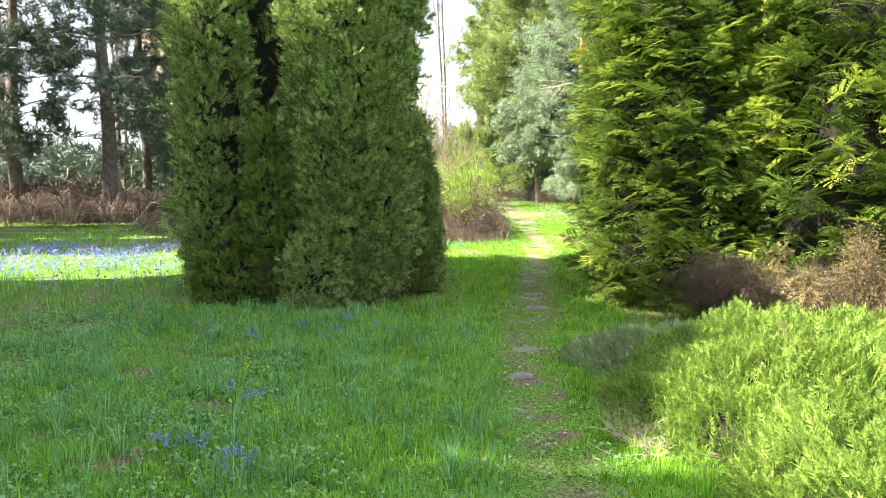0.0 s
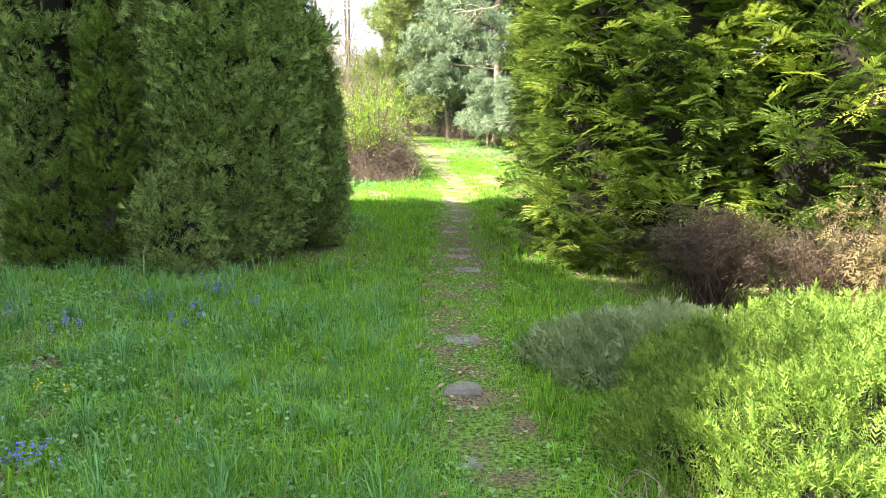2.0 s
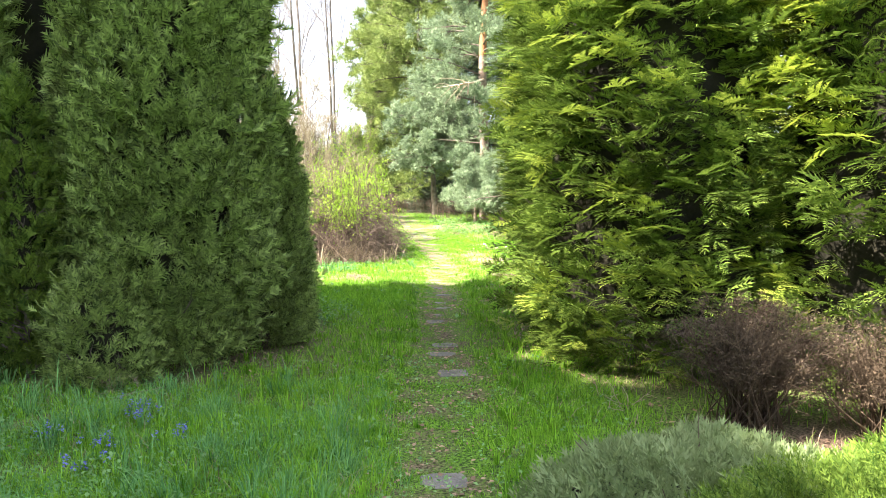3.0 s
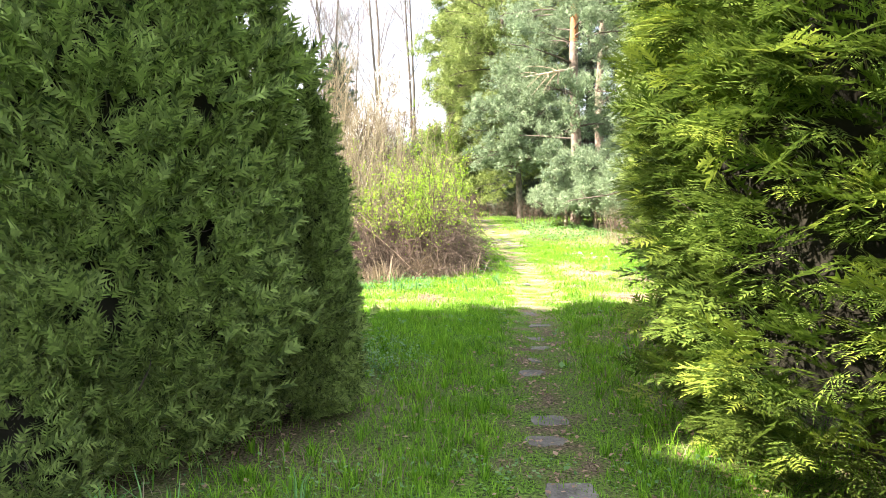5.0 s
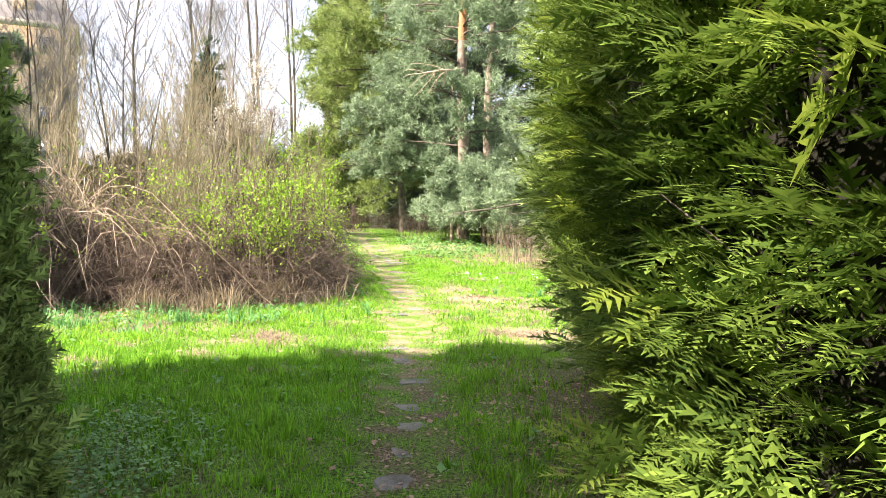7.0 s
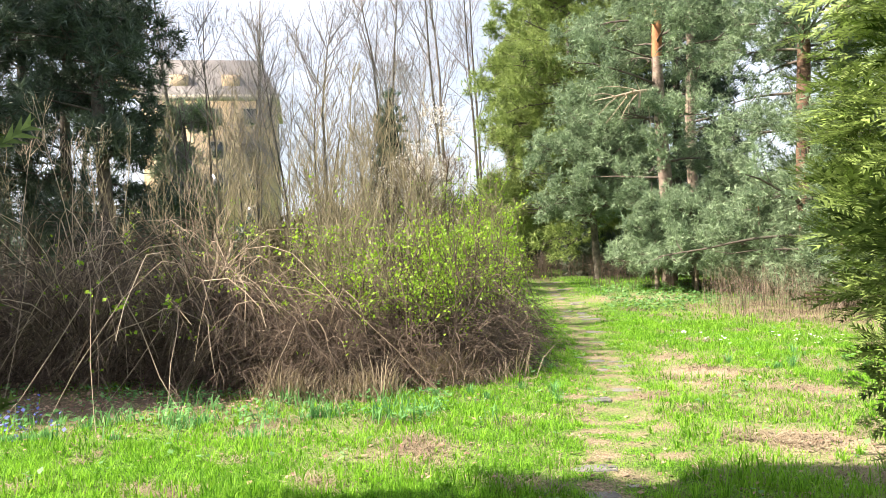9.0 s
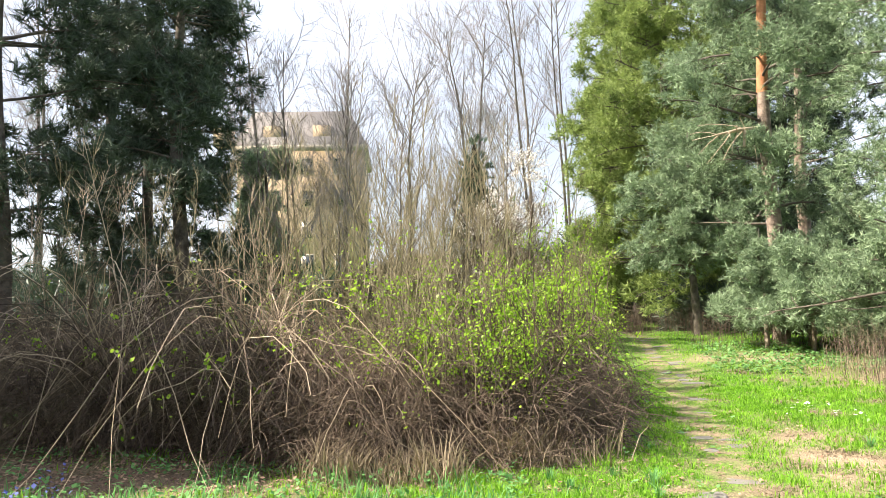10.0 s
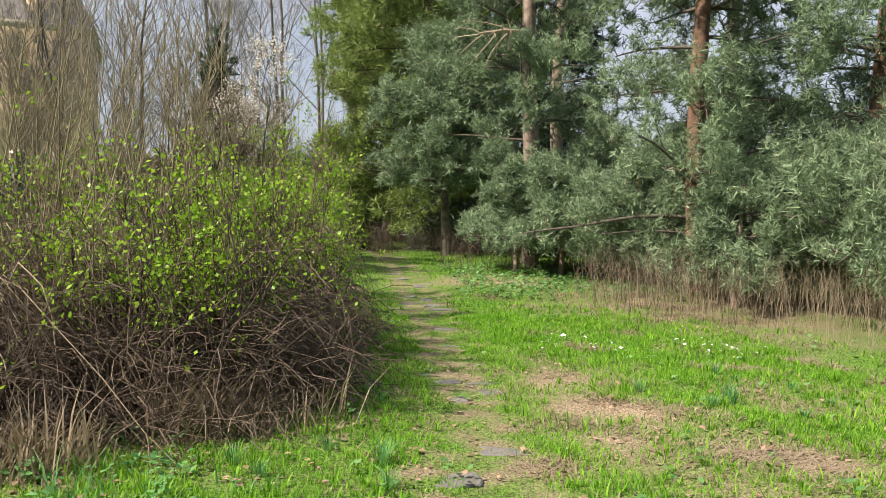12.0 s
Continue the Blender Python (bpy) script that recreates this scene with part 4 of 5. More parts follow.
for k, (x, y, h, n) in enumerate(((7.2, 30.4, 3.0, 3000), (6.1, 30.4, 2.2, 2500), (8.3, 26.0, 2.4, 3000), (6.9, 28.2, 2.0, 2200), (9.3, 24.9, 2.6, 3000), (8.6, 28.6, 3.4, 2600), (10.9, 24.6, 3.2, 2500), (7.6, 25.6, 1.9, 1800), (8.9, 23.7, 2.2, 2000), (9.9, 22.9, 2.5, 2200), (6.4, 29.4, 1.9, 1800), (5.6, 31.2, 1.8, 1500), (5.15, 30.1, 2.3, 2600), (5.95, 29.5, 2.1, 2400))):
    pine(Y_LABEL, x, y, h, 0.06, 0.5, 1.35, 30 + k, M_PINE, int(n * 1.6), 0.9, 30, 0.16)
F_LABEL = "broad yellow-green conifer with boughs hanging over the path"
pine(F_LABEL, 3.9, 36.8, 13.5, 0.20, 1.0, 2.9, 50, M_FIR, 19000, 0.9, 100, 0.24, 0.32, "conifer_tree", bark=M_BARK)
pine(F_LABEL, 3.0, 41.5, 12.5, 0.20, 0.8, 2.7, 51, M_FIR, 12000, 0.9, 80, 0.27, 0.32, "conifer_tree", bark=M_BARK)
pine("young conifer in yellow-green needle at the path's end", 2.2, 38.5, 6.5, 0.09, 0.8, 1.5, 52, M_FIR, 6000, 0.9, 60, 0.22, 0.2, "conifer_tree", bark=M_BARK)
pine("broad conifer with grey-green boughs near the ground", 4.1, 33.9, 5.6, 0.12, 1.7, 1.9, 53, M_PINE, 9000, 0.9, 60, 0.2, 0.3, "conifer_tree", bark=M_BARK)
pine("broad dark conifer with boughs near the ground", 7.6, 38.5, 12.0, 0.2, 0.8, 3.0, 54, M_DARKFIR, 9000, 0.9, 80, 0.34, 0.3, "conifer_tree", bark=M_BARK)
pine(F_LABEL, 6.2, 42.0, 13.0, 0.2, 1.0, 3.2, 55, M_FIR, 8000, 0.9, 80, 0.34, 0.3, "conifer_tree", bark=M_BARK)
D_LABEL = "tall dark pine with a bare trunk and drooping boughs"
pine(D_LABEL, -11.6, 27.0, 13.0, 0.27, 2.6, 3.2, 12, M_DARKFIR, 5120, 0.9, 40, 0.34, 0.35, bark=M_BARK)
pine(D_LABEL, -8.3, 29.0, 13.0, 0.20, 1.6, 2.3, 13, M_DARKFIR, 5760, 0.9, 50, 0.32, 0.35, bark=M_BARK)
pine(D_LABEL, -10.4, 31.2, 13.0, 0.18, 1.4, 2.0, 14, M_DARKFIR, 5760, 0.9, 50, 0.32, 0.35, bark=M_BARK)
pine(D_LABEL, -12.4, 32.5, 13.0, 0.20, 1.4, 2.4, 19, M_DARKFIR, 5600, 0.9, 50, 0.32, 0.35, bark=M_BARK)
pine(D_LABEL, -15.0, 27.5, 13.0, 0.25, 1.5, 3.0, 15, M_DARKFIR, 4800, 0.9, 40, 0.36, 0.35, bark=M_BARK)
conifer("spruce_tree", "slim pointed olive-green spruce behind the saplings", "tree", -3.9, 49.0, 1.5, 8.8, 41, TH, M_DARKFIR, 0.4, 2600, "thuja", "conifers along the path", wide=0.08, point=1.05, dense_to=9)
pine("slim grey-green conifer behind brambles", -8.7, 35.0, 6.0, 0.12, 0.8, 1.3, 18, M_PINE, 4000, 0.9, 36, 0.34, 0.3, "conifer_tree", bark=M_BARK)


# ---- bare and blossoming trees behind ----
def bare_tree(cx, cy, H, r, seed, label, mat=None, name="bare_tree", blossom=0, spread=0.45, fork=2):
    g = float(height(cx, cy))
    root = thing(name, label, "tree", (cx, cy, g), "leafless trees in the distance")
    b = np.array([[cx + 0.3 * k * math.cos(2 * k + seed), cy + 0.3 * k * math.sin(2 * k + seed), g - 0.05] for k in range(fork)])
    st = stems(fork, b, H, 0.08, 9, 0.05)
    l1 = grow(st, 18, H * 0.30, spread, 0.4, 0.22, 0.97, 6)
    l2 = grow(l1, 7, H * 0.12, spread, 0.3, 0.2, 1.0, 4)
    l3 = grow(l2, 5, H * 0.055, 0.5, 0.2, 0.2, 1.0, 3)
    v, f = tubes(st, taper(st, r, r * 0.15), 6)
    part("trunk", mesh_of("trunk", v, f, M_BARK), root)
    v, f = joined(tubes(l1, taper(l1, r * 0.3, r * 0.08)), tubes(l2, taper(l2, r * 0.12, r * 0.05)), tubes(l3, taper(l3, r * 0.07, r * 0.04)))
    part("branchwork", mesh_of("branchwork", v, f, mat or M_FARTWIG), root, "", "stuff")
    if blossom:
        src = np.concatenate([l2.reshape(-1, 3), l3.reshape(-1, 3)])
        p = src[rng.integers(0, len(src), blossom)] + rng.normal(0, 0.06, (blossom, 3))
        v, f = scatter(LEAF_V, LEAF_F, p, frames_of(rng.normal(size=(blossom, 3)), np.array([0.1, 0, 1.0]), rng.uniform(0, 6, blossom)), 0.085 * rng.uniform(0.6, 1.3, blossom))
        part("blossom", mesh_of("blossom", v, f, M_BLOSSOM), root, "white spring blossom")


B_LABEL = "tall leafless tree with fine grey twigs"
for k, (x, y, h) in enumerate(((-2.2, 63, 20), (0.8, 66, 22), (-6.0, 60, 17), (-9.5, 58, 18), (-13.5, 57, 17), (-17.5, 55, 16), (-22, 52, 16), (-27, 48, 15), (-4.0, 72, 20), (-33, 44, 15), (4.5, 70, 18))):
    bare_tree(x, y, h * 1.25, 0.14, k, B_LABEL)
bare_tree(-6.6, 31.5, 7.6, 0.05, 33, "leafless grey-brown tree behind the brambles", M_FARTWIG, spread=0.5, fork=3)
bare_tree(-4.9, 34.0, 8.2, 0.05, 34, "leafless grey-brown tree behind the brambles", M_FARTWIG, spread=0.5, fork=3)
bare_tree(-13.5, 33.0, 9.0, 0.07, 31, "leafless grey tree among dark pines", M_FARTWIG)
bare_tree(-17.5, 30.0, 9.0, 0.07, 32, "leafless grey tree among dark pines", M_FARTWIG)
bare_tree(-1.3, 37.0, 5.2, 0.05, 21, "blossoming wild plum tree behind the saplings", M_SAPLING, "blossom_tree", 12000, 0.6, 5)
bare_tree(-3.6, 36.5, 5.6, 0.06, 22, "leafless olive-brown tree behind the brambles", M_SAPLING)
bare_tree(-8.2, 40.0, 7.5, 0.08, 23, "leafless olive-brown tree behind the brambles", M_SAPLING)
bare_tree(-1.2, 29.5, 4.2, 0.05, 24, "leafless reddish shrub behind the saplings", M_TWIG, spread=0.55, fork=5)


# ---- brush and woods closing the view ----
def brush(name, n, x0, x1, y0, y1, top, size, mat, label):
    x, y = rng.uniform(x0, x1, n), rng.uniform(y0, y1, n)
    t = top * (0.65 + 0.35 * blotch(x, y, 3.0) + 0.15 * blotch(x, y, 1.1))
    p = np.column_stack([x, y, height(x, y) + t * rng.uniform(0, 1, n) ** 0.8])
    v, f = scatter(TUFT_V, TUFT_F, p, frames_of(rng.normal(size=(n, 3)) + [0, 0, 0.6], np.array([0.1, 0, 1.0]), rng.uniform(0, 6, n)), size * rng.uniform(0.5, 1.3, n))
    tagged(new(name, mesh_of(name, v, f, mat)), label, "undergrowth", kind="stuff")


brush("undergrowth", 5200, -42, -8, 34, 44, 3.2, 0.8, M_DARKFIR, "dark evergreen undergrowth below the far trees")
brush("undergrowth", 4200, -8, 1.2, 40, 46, 3.0, 0.8, M_SAPLING, "olive-brown leafless undergrowth behind the saplings")
brush("undergrowth", 4200, 3.5, 26, 42, 48, 4.2, 0.9, M_DARKFIR, "dark evergreen undergrowth below the conifers")
brush("undergrowth", 3000, -3, 5, 44, 48, 4.0, 0.8, M_DARKFIR, "dark evergreen undergrowth where the path ends")
brush("undergrowth", 2600, 3.4, 8.5, 35.5, 39.5, 1.9, 0.5, M_DARKFIR, "dark low undergrowth beneath the conifers")
brush("undergrowth", 1500, 0.0, 2.2, 36, 42, 1.6, 0.35, M_FIR, "yellow-green low undergrowth beside the path")
brush("undergrowth", 2400, 12, 20, 22, 42, 3.5, 0.9, M_DARKFIR, "dark evergreen undergrowth below the conifers")
brush("undergrowth", 2600, -20, -7.5, 25.5, 30, 1.1, 0.5, M_TWIG, "brown leafless brush below the dark pines")


# ---- apartment building far behind ----
def box(x0, x1, y0, y1, z0, z1):
    v = np.array([[x, y, z] for z in (z0, z1) for y in (y0, y1) for x in (x0, x1)], float)
    f = np.array([[0, 2, 3, 1], [4, 5, 7, 6], [0, 1, 5, 4], [2, 6, 7, 3], [0, 4, 6, 2], [1, 3, 7, 5]])
    return v, f


def turned(v, o, a):
    c, s = math.cos(a), math.sin(a)
    d = v.copy()
    d[:, 0], d[:, 1] = o[0] + c * v[:, 0] - s * v[:, 1], o[1] + s * v[:, 0] + c * v[:, 1]
    d[:, 2] = v[:, 2] + o[2]
    return d


def building(corner, a, W, D, H):
    """A plastered block with a cornice, a mansard roof and rows of windows; its near corner stands at corner."""
    root = thing("apartment_building", "ochre plastered apartment building with grey mansard roof", "building", corner)

    def add(name, vf, mat, parent=root, label=""):
        return part(name, mesh_of(name, turned(vf[0], corner, a), vf[1], mat, True), parent, label) if parent is root else None
    add("wall", box(-W, 0, 0, D, 0, H), M_WALL)
    add("cornice", box(-W - 0.4, 0.4, -0.4, D + 0.4, H, H + 0.5), M_PALE, label="pale cornice under the roof")
    v = np.array([[-W - 0.3, -0.3, H + 0.5], [0.3, -0.3, H + 0.5], [0.3, D + 0.3, H + 0.5], [-W - 0.3, D + 0.3, H + 0.5], [-W + 1.3, 1.3, H + 4.0], [-1.3, 1.3, H + 4.0], [-1.3, D - 1.3, H + 4.0], [-W + 1.3, D - 1.3, H + 4.0]])
    f = np.array([[0, 1, 5, 4], [1, 2, 6, 5], [2, 3, 7, 6], [3, 0, 4, 7], [4, 5, 6, 7]])
    add("roof", (v, f), M_ROOF, label="grey mansard roof")
    for s in range(5):
        for k in range(int(W // 3)):
            x = -1.6 - 3.0 * k
            z = 1.2 + s * (H - 0.5) / 5
            w = part("window", mesh_of("window", turned(box(x - 1.2, x, -0.06, 0.05, z, z + 1.6)[0], corner, a), box(0, 1, 0, 1, 0, 1)[1], M_PALE, True), root)
            part("pane", mesh_of("pane", turned(box(x - 1.1, x - 0.1, -0.08, 0.0, z + 0.1, z + 1.5)[0], corner, a), box(0, 1, 0, 1, 0, 1)[1], M_GLASS, True), w)
        for k in range(2):
            y = 2.5 + 4.5 * k
            z = 1.2 + s * (H - 0.5) / 5
            w = part("window", mesh_of("window", turned(box(-0.05, 0.06, y, y + 1.2, z, z + 1.6)[0], corner, a), box(0, 1, 0, 1, 0, 1)[1], M_PALE, True), root)
            part("pane", mesh_of("pane", turned(box(0, 0.08, y + 0.1, y + 1.1, z + 0.1, z + 1.5)[0], corner, a), box(0, 1, 0, 1, 0, 1)[1], M_GLASS, True), w)
    for k in range(3):
        x = -3.0 - 4.5 * k
        part("dormer", mesh_of("dormer", turned(box(x - 1.6, x, 0.1, 2.0, H + 0.6, H + 2.4)[0], corner, a), box(0, 1, 0, 1, 0, 1)[1], M_WALL, True), root, "ochre roof dormer")


building((-18.5, 80.0, 0.6), radians(14), 11.5, 12.0, 15.2)


# ---- stalks and dry grass ----
def treaded(x, y):
    return np.clip((1 - smooth(np.abs(x - path_x(y)), 0.3, 0.7)) * (0.45 + 0.9 * blotch(x, y, 0.28)), 0, 1)


blades(100000, (0.0, 3.6, 3.0, 34.0), 0.02, 0.08, 0.006, treaded, M_GRASS, "grass", "short trodden grass between the path's slabs", 1.2)

def stalks(name, n, cx, cy, rx, ry, top, mat, label, r=0.003, category="stalks", lean=0.12):
    b = np.column_stack([cx + rng.uniform(-rx, rx, n), cy + rng.uniform(-ry, ry, n), np.zeros(n)])
    b[:, 2] = height(b[:, 0], b[:, 1]) - 0.02
    st = stems(n, b, top, lean, 5, 0.1)
    tw = grow(st, 2, top * 0.3, 0.5, 0.2, 0.4, steps=4)
    v, f = joined(tubes(st, taper(st, r, r * 0.4)), tubes(tw, taper(tw, r * 0.5, r * 0.3)))
    tagged(new(name, mesh_of(name, v, f, mat)), label, category, kind="stuff")


stalks("dry_stalks", 450, 7.3, 25.4, 2.0, 1.5, 0.9, M_CANE, "pale dry upright weed stalks under the pines")
stalks("dry_stalks", 450, 7.3, 25.6, 2.0, 1.6, 1.0, M_TWIG, "dry brown upright weed stalks under the pines")
stalks("dry_stalks", 500, 9.5, 23.0, 2.2, 1.5, 0.95, M_CANE, "dry pale weed stalks under the pines")
stalks("dry_stalks", 500, 5.6, 31.0, 2.0, 1.4, 0.8, M_TWIG, "dry brown upright weed stalks under the pines")
stalks("dry_stalks", 500, 3.6, 35.5, 1.4, 1.5, 0.9, M_TWIG, "dry brown weed stalks at the path's end")
def straw_mat(x, y):
    return np.clip(np.maximum.reduce([spot(x, y, -0.75, 18.9, 0.75, 0.45), spot(x, y, 0.7, 19.6, 0.6, 0.35), 0.35 * spot(x, y, 3.55, 20.2, 0.8, 2.2), 0.3 * spot(x, y, 4.4, 28.4, 1.6, 0.9), 0.4 * spot(x, y, -0.3, 17.6, 1.4, 0.5), 0.9 * bare(x, y) * smooth(y, 14.5, 15.5) * (1 - spot(x, y, -3.4, 20.0, 4.0, 2.6))]), 0, 1)


blades(240000, (-2.2, 7.5, 15.0, 27.0), 0.015, 0.05, 0.006, straw_mat, M_DRYGRASS, "dry_grass", "flattened bleached dry grass in the meadow", 4.0, "dry grass")
def long_straw(x, y):
    return np.clip(np.maximum(spot(x, y, -0.75, 19.05, 0.7, 0.35), spot(x, y, 0.7, 19.7, 0.55, 0.3)), 0, 1)


blades(9000, (-1.8, 1.6, 18.4, 20.4), 0.2, 0.5, 0.007, long_straw, M_DRYGRASS, "dry_grass", "long bleached grass hanging from the brambles", 1.1, "dry grass")

# ---- ground cover, flowers and litter ----
def sprinkle(name, n, region, keep, mat, size, lift, label, category, tilt=0.5, spread=0.03, each=4):
    m = n // each
    x, y = rng.uniform(region[0], region[1], m), rng.uniform(region[2], region[3], m)
    ok = rng.uniform(0, 1, m) < keep(x, y)
    x, y = np.repeat(x[ok], each), np.repeat(y[ok], each)
    x, y = x + rng.normal(0, spread, len(x)), y + rng.normal(0, spread, len(x))
    k = len(x)
    z = height(x, y) + rng.uniform(0.1, 1, k) * lift
    a = rng.uniform(0, 2 * np.pi, k)
    ahead = np.column_stack([np.cos(a), np.sin(a), rng.normal(0.15, tilt, k)])
    v, f = scatter(LEAF_V * [1.4, 1, 1], LEAF_F, np.column_stack([x, y, z]), frames_of(ahead, np.array([0.01, 0, 1.0])), size * rng.uniform(0.5, 1.3, k))
    tagged(new(name, mesh_of(name, v, f, mat)), label, category, kind="stuff")


def weeds(x, y):
    return np.clip((0.18 + 0.75 * smooth(-x, 0.0, 1.5) * smooth(-y, -10, -8)) * (0.55 + 0.6 * blotch(x, y, 0.7)) * (1 - bare(x, y) * 0.7), 0, 1)


sprinkle("ground_cover", 110000, (-5, 2.2, 2.8, 10), weeds, M_COVER, 0.028, 0.09, "low green leaves of clover and ground ivy", "ground cover")
sprinkle("ground_cover", 22000, (-8, 8.0, 12, 30), weeds, M_COVER, 0.06, 0.09, "low green leaves of clover and ground ivy", "ground cover")
sprinkle("ivy_patch", 9000, (-1.2, 0.6, 11.8, 14.2), lambda x, y: spot(x, y, -0.2, 12.8, 0.55, 0.8), M_COVER, 0.032, 0.1, "grey-green trailing leaves beside the thuja", "ground cover")
sprinkle("ivy_patch", 6000, (3.5, 8, 26.5, 31), lambda x, y: 0.7 + 0 * x, M_COVER, 0.07, 0.12, "yellow-green trailing leaves below the pines", "ground cover")
sprinkle("ground_cover", 6000, (-6, 0.6, 17.6, 19.8), lambda x, y: 0.3 + 0.6 * blotch(x, y, 0.4), M_BLUEGRASS, 0.055, 0.12, "low dark green weeds before the brambles", "ground cover")
sprinkle("leaf_litter", 16000, (-5, 6.5, 3, 24), lambda x, y: np.clip(bare(x, y) * 0.9 + 0.05, 0, 1), M_LITTER, 0.045, 0.03, "scattered brown dead leaves on soil and path", "dead leaves", 0.3, 0.08, 2)
sprinkle("leaf_litter", 14000, (0.3, 3.6, 6.0, 16), lambda x, y: np.clip((1 - smooth(np.abs(x - path_x(y)), 0.2, 0.8)) * (0.25 + 0.9 * blotch(x, y, 0.2)) + spot(x, y, 2.55, 12.6, 0.5, 3.0), 0, 1), M_LITTER, 0.03, 0.03, "brown dead leaves along the path and hedge", "dead leaves", 0.3, 0.06, 3)
sprinkle("leaf_litter", 6000, (-6.5, 1.6, 18.2, 23), lambda x, y: np.clip(bare(x, y), 0, 1), M_LITTER, 0.05, 0.04, "brown dead leaves below the brambles", "dead leaves", 0.3, 0.08, 2)


def flower(x, y, seed, mat, name, label, tall=0.11, heads=6):
    """A spike of small bell flowers on green stems with strap leaves."""
    r = np.random.default_rng(seed)
    g = float(height(x, y))
    root = thing(name, label, "flower", (x, y, g), "spring flowers in the grass")
    n = heads
    b = np.column_stack([x + r.normal(0, 0.045, n), y + r.normal(0, 0.045, n), np.full(n, g)])
    top = b + np.column_stack([r.normal(0, 0.03, (n, 2)), tall * r.uniform(0.8, 1.3, n)])
    p = np.stack([b, (b + top) / 2 + r.normal(0, 0.005, (n, 3)), top], 1)
    v, f = tubes(p, np.full((n, 3), 0.002), 3)
    part("stem", mesh_of("stem", v, f, M_GRASS), root, "", "stuff")
    c = np.repeat(top, 12, 0) + np.column_stack([r.normal(0, 0.010, (12 * n, 2)), r.uniform(-0.045, 0.01, 12 * n)])
    d = r.normal(size=(12 * n, 3))
    v, f = scatter(LEAF_V * [1.8, 1, 1], LEAF_F, c, frames_of(d, np.array([0.1, 0, 1.0])), np.full(12 * n, 0.015))
    part("blossom", mesh_of("blossom", v, f, mat), root, "", "stuff")


BL = "blue spring flowers blooming in the grass"
for k, (x, y) in enumerate(((-1.62, 4.35), (-1.38, 4.26), (-1.16, 4.04), (-1.07, 4.16), (-1.57, 5.47), (-1.33, 5.38), (-2.41, 7.81), (-1.06, 8.52), (-1.15, 7.81), (-8.71, 17.07), (-0.71, 7.9), (-1.84, 7.42), (-1.32, 5.27), (-1.15, 7.55), (-1.03, 8.38), (-1.45, 8.09))):
    flower(x, y, 100 + k, M_BLUE, "blue_flower", BL)
for k, (x, y) in enumerate(((-1.75, 6.22), (-1.58, 6.29))):
    flower(x, y, 200 + k, M_YELLOW, "yellow_flower", "yellow spring flower blooming in the grass", 0.07, 2)


def bluefield(x, y):
    return np.clip(spot(x, y, -7.5, 15.0, 5.0, 3.4) * (0.5 + 0.6 * blotch(x, y, 0.8)), 0, 1)


sprinkle("blue_flower_carpet", 42000, (-13, -2.5, 10.5, 19), bluefield, M_BLUE, 0.042, 0.2, "carpet of blue spring flowers across the meadow", "flowers", 0.8, 0.03, 6)
sprinkle("white_flowers", 800, (3.6, 6.5, 21, 24.5), lambda x, y: np.maximum(spot(x, y, 4.0, 22.9, 0.5, 0.5), spot(x, y, 5.5, 22.4, 0.5, 0.4)), M_WHITE, 0.05, 0.12, "patch of small white flowers in grass", "flowers", 0.4, 0.03, 4)


# ---- dead branch, stems ----
def dead_branch():
    root = thing("dead_branch", "broken bare dead branch hanging on the pine", "branch", (5.5, 30.9, 5.45))
    a = np.array([[[5.5, 30.95, 5.5], [4.87, 29.15, 5.13], [4.46, 28.78, 5.04], [3.94, 28.5, 4.9]]])
    b = np.array([[[4.6, 28.87, 5.07], [4.59, 28.83, 4.94], [4.57, 28.79, 4.81], [4.55, 28.78, 4.68]]])
    c = grow(a, 12, 1.1, 0.5, -0.25, 0.3, 1.0, 5)
    v, f = tubes(a, np.array([[0.05, 0.045, 0.04, 0.02]]), 6)
    part("limb", mesh_of("limb", v, f, M_CANE), root)
    v, f = tubes(b, np.array([[0.035, 0.03, 0.03, 0.03]]), 6)
    part("stub", mesh_of("stub", v, f, M_CANE), root)
    v, f = tubes(c, taper(c, 0.014, 0.005))
    part("twigwork", mesh_of("twigwork", v, f, M_CANE), root, "", "stuff")


dead_branch()


def dry_stems(x, y, n, length, lean, label, mat, r=0.004):
    """A small bunch of dead stems sprawling from one foot."""
    g = float(height(x, y))
    root = thing("dry_weed", label, "weed", (x, y, g), "dry weeds in the grass")
    b = np.column_stack([x + rng.normal(0, 0.07, n), y + rng.normal(0, 0.16, n), np.full(n, g + 0.01)])
    st = stems(n, b, length, lean, 6, 0.2)
    st[:, :, 2] = g + 0.01 + np.abs(st[:, :, 2] - g) * 0.4
    tw = grow(st, 2, length * 0.35, 0.5, 0.0, 0.3, steps=4)
    v, f = joined(tubes(st, taper(st, r, r * 0.4)), tubes(tw, taper(tw, r * 0.5, r * 0.25)))
    part("dry_growth", mesh_of("dry_growth", v, f, mat), root, "", "stuff")


dry_stems(1.22, 4.6, 60, 0.42, 0.9, "bleached dry weed sprawling beside the juniper", M_CANE)
dry_stems(1.30, 5.15, 20, 0.35, 0.8, "bleached dry weed sprawling beside the juniper", M_CANE)
dry_stems(1.75, 6.3, 26, 0.40, 0.4, "brown dry weed inside the grey juniper", M_TWIG)
dry_stems(-1.42, 9.3, 14, 0.42, 0.5, "bleached dry weed at the foot of a thuja", M_CANE)
dry_stems(2.2, 8.35, 10, 0.38, 0.5, "bleached dry weed at the foot of a cypress", M_CANE)


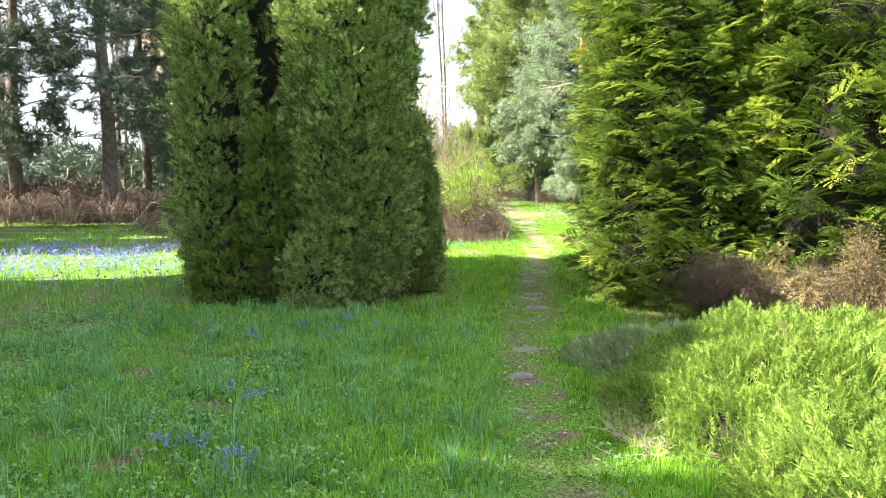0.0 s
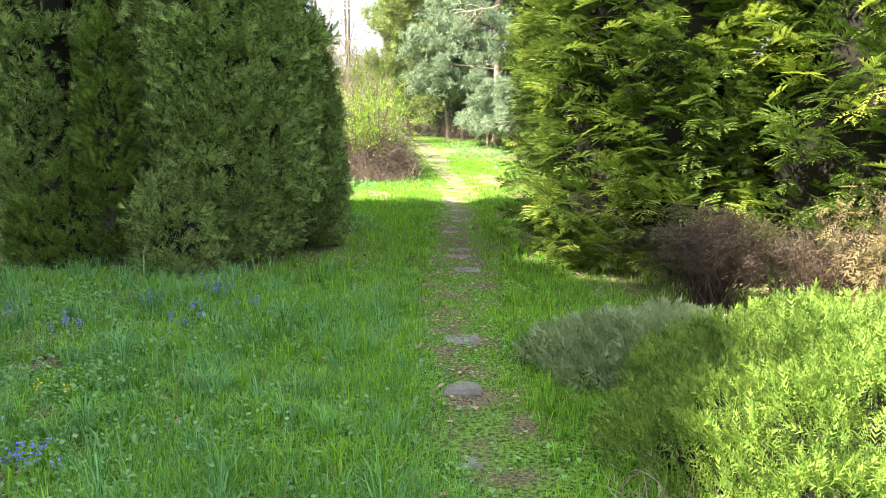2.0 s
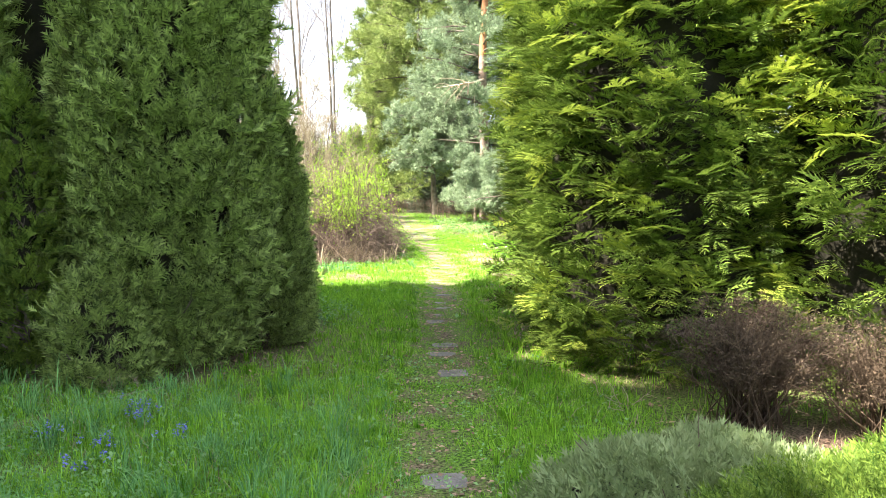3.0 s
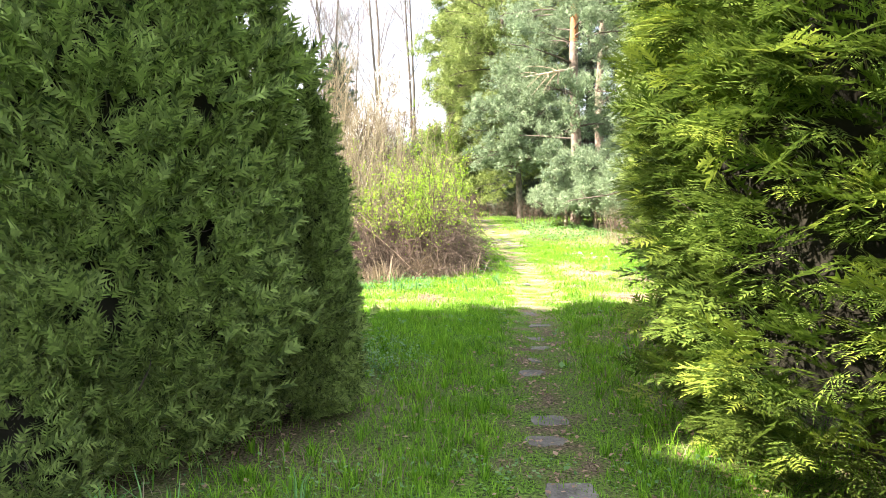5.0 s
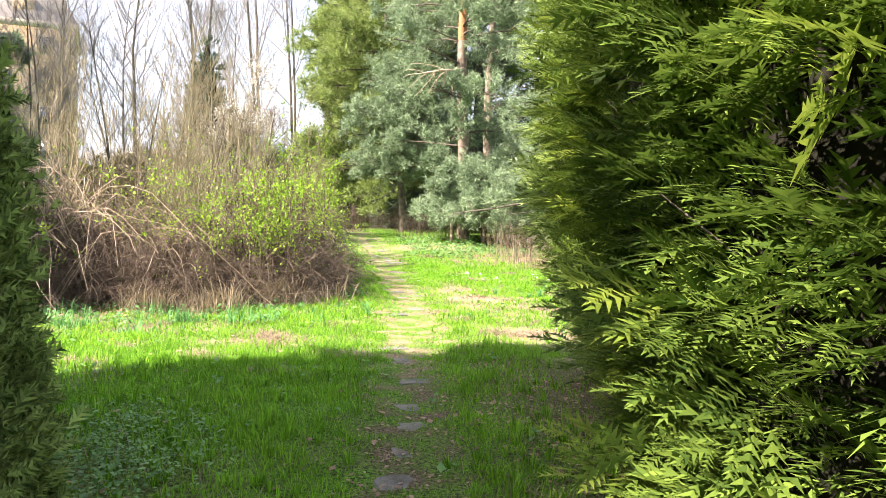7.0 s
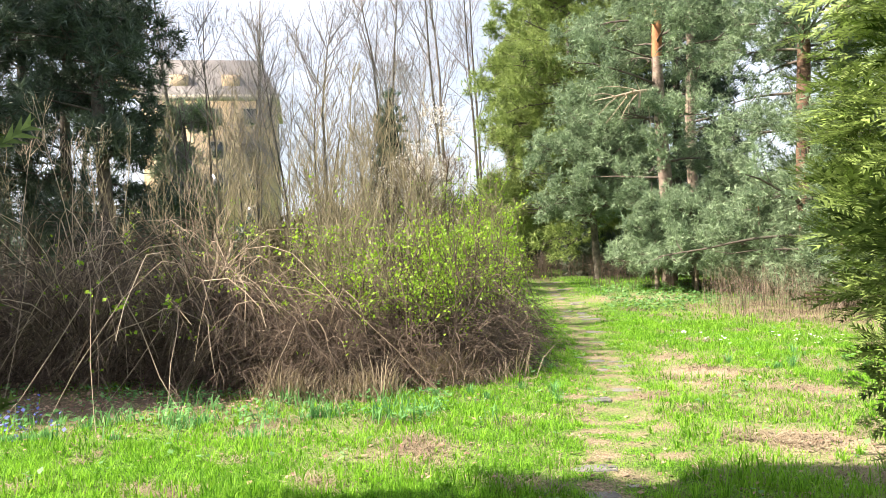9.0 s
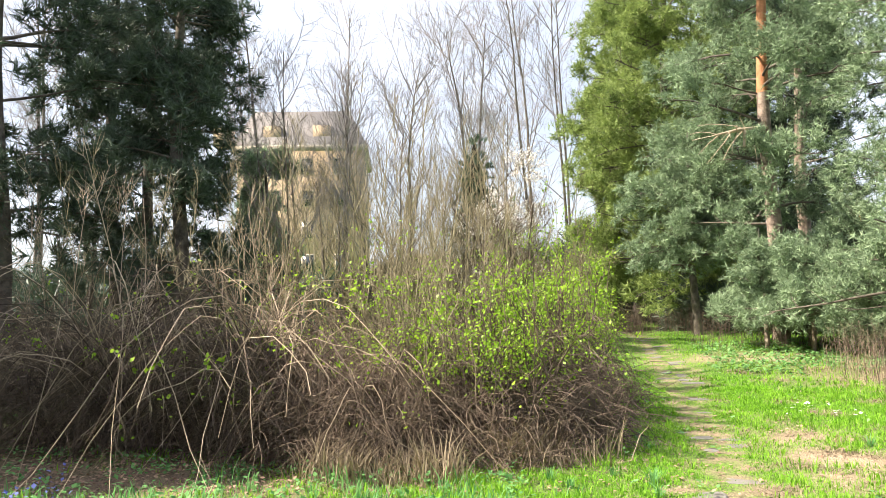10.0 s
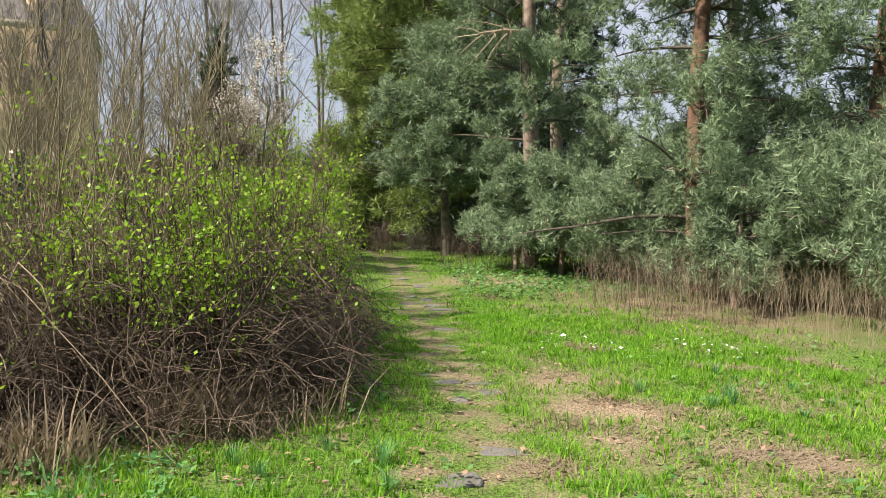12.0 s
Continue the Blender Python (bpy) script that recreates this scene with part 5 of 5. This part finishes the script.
def dead_spray(x, y, z, n, size, label):
    """A withered rusty spray among green shoots."""
    root = thing("withered_spray", label, "twigs", (x, y, z), "withered sprays on the shrubs")
    p = np.array([x, y, z]) + rng.normal(0, 1, (n, 3)) * [0.05, 0.05, 0.10]
    v, f = scatter(JUN_V, JUN_F, p, frames_of(rng.normal(size=(n, 3)) + [0, 0, -0.8], np.array([0.1, 0.2, 1.0]), rng.uniform(0, 6, n)), size * rng.uniform(0.6, 1.2, n))
    part("withered_foliage", mesh_of("withered_foliage", v, f, M_RUST), root, "", "stuff")


dead_spray(2.07, 4.48, 0.62, 60, 0.12, "rusty withered shoots in the green juniper")
dead_spray(2.78, 5.85, 0.80, 110, 0.16, "rusty withered spray hanging over the juniper")
dead_spray(2.62, 6.0, 0.98, 60, 0.14, "rusty withered spray hanging over the juniper")


# ---- stepping slabs and paving: single pieces last ----
def slab_mesh(w, d, h, seed):
    """A worn slab with chipped, rounded rim."""
    r = np.random.default_rng(seed)
    k = 12
    a = np.linspace(0, 2 * np.pi, k, endpoint=False) + np.pi / k
    sq = 1 / np.maximum(np.abs(np.cos(a)), np.abs(np.sin(a)))
    sq = np.minimum(sq, 1.26) * (1 + r.normal(0, 0.05, k))
    ring = np.column_stack([np.cos(a) * sq * w / 2, np.sin(a) * sq * d / 2])
    v = np.vstack([np.column_stack([ring, np.full(k, -h)]), np.column_stack([ring, np.full(k, -0.008)]), np.column_stack([ring * 0.95, r.normal(0, 0.002, k)]), [[0, 0, 0.002]]])
    i = np.arange(k)
    j = (i + 1) % k
    f = [[a0, b0, b0 + k, a0 + k] for a0, b0 in zip(i, j)] + [[a0 + k, b0 + k, b0 + 2 * k, a0 + 2 * k] for a0, b0 in zip(i, j)]
    f += [[a0 + 2 * k, b0 + 2 * k, 3 * k, 3 * k] for a0, b0 in zip(i, j)]
    me = bpy.data.meshes.new("slab")
    me.from_pydata([tuple(p) for p in v], [], [tuple(q) if q[2] != q[3] else tuple(q[:3]) for q in f])
    me.materials.append(M_SLAB)
    return me


path_root = thing("path", "narrow garden path of worn, overgrown concrete slabs", "path", kind="structure")
SMALL = [slab_mesh(0.26, 0.22, 0.05, 30 + k) for k in range(5)]
HALVES = [slab_mesh(0.36, 0.24, 0.05, 10 + k) for k in range(5)]


def lay(mesh, x, y, turn, sink):
    ob = new("slab", mesh)
    ob.parent = path_root
    ob.matrix_basis = pose(x, y, float(height(x, y)) + sink, random.uniform(-2, 2), random.uniform(-2, 2), turn)


y = 5.4
while y < 15.6:
    if random.random() > 0.55:
        lay(random.choice(SMALL), float(path_x(y)) + random.uniform(-0.07, 0.07), y, random.uniform(-9, 9), random.choice((0.005, 0.0, -0.005)) )
    y += random.uniform(0.40, 0.52)
while y < 46:
    for s in (-0.19, 0.19):
        if random.random() > 0.62:
            lay(random.choice(HALVES), float(path_x(y)) + s + random.uniform(-0.03, 0.03), y + random.uniform(-0.03, 0.03), random.uniform(-5, 5), random.choice((0.002, -0.003, -0.008)))
    y += 0.30
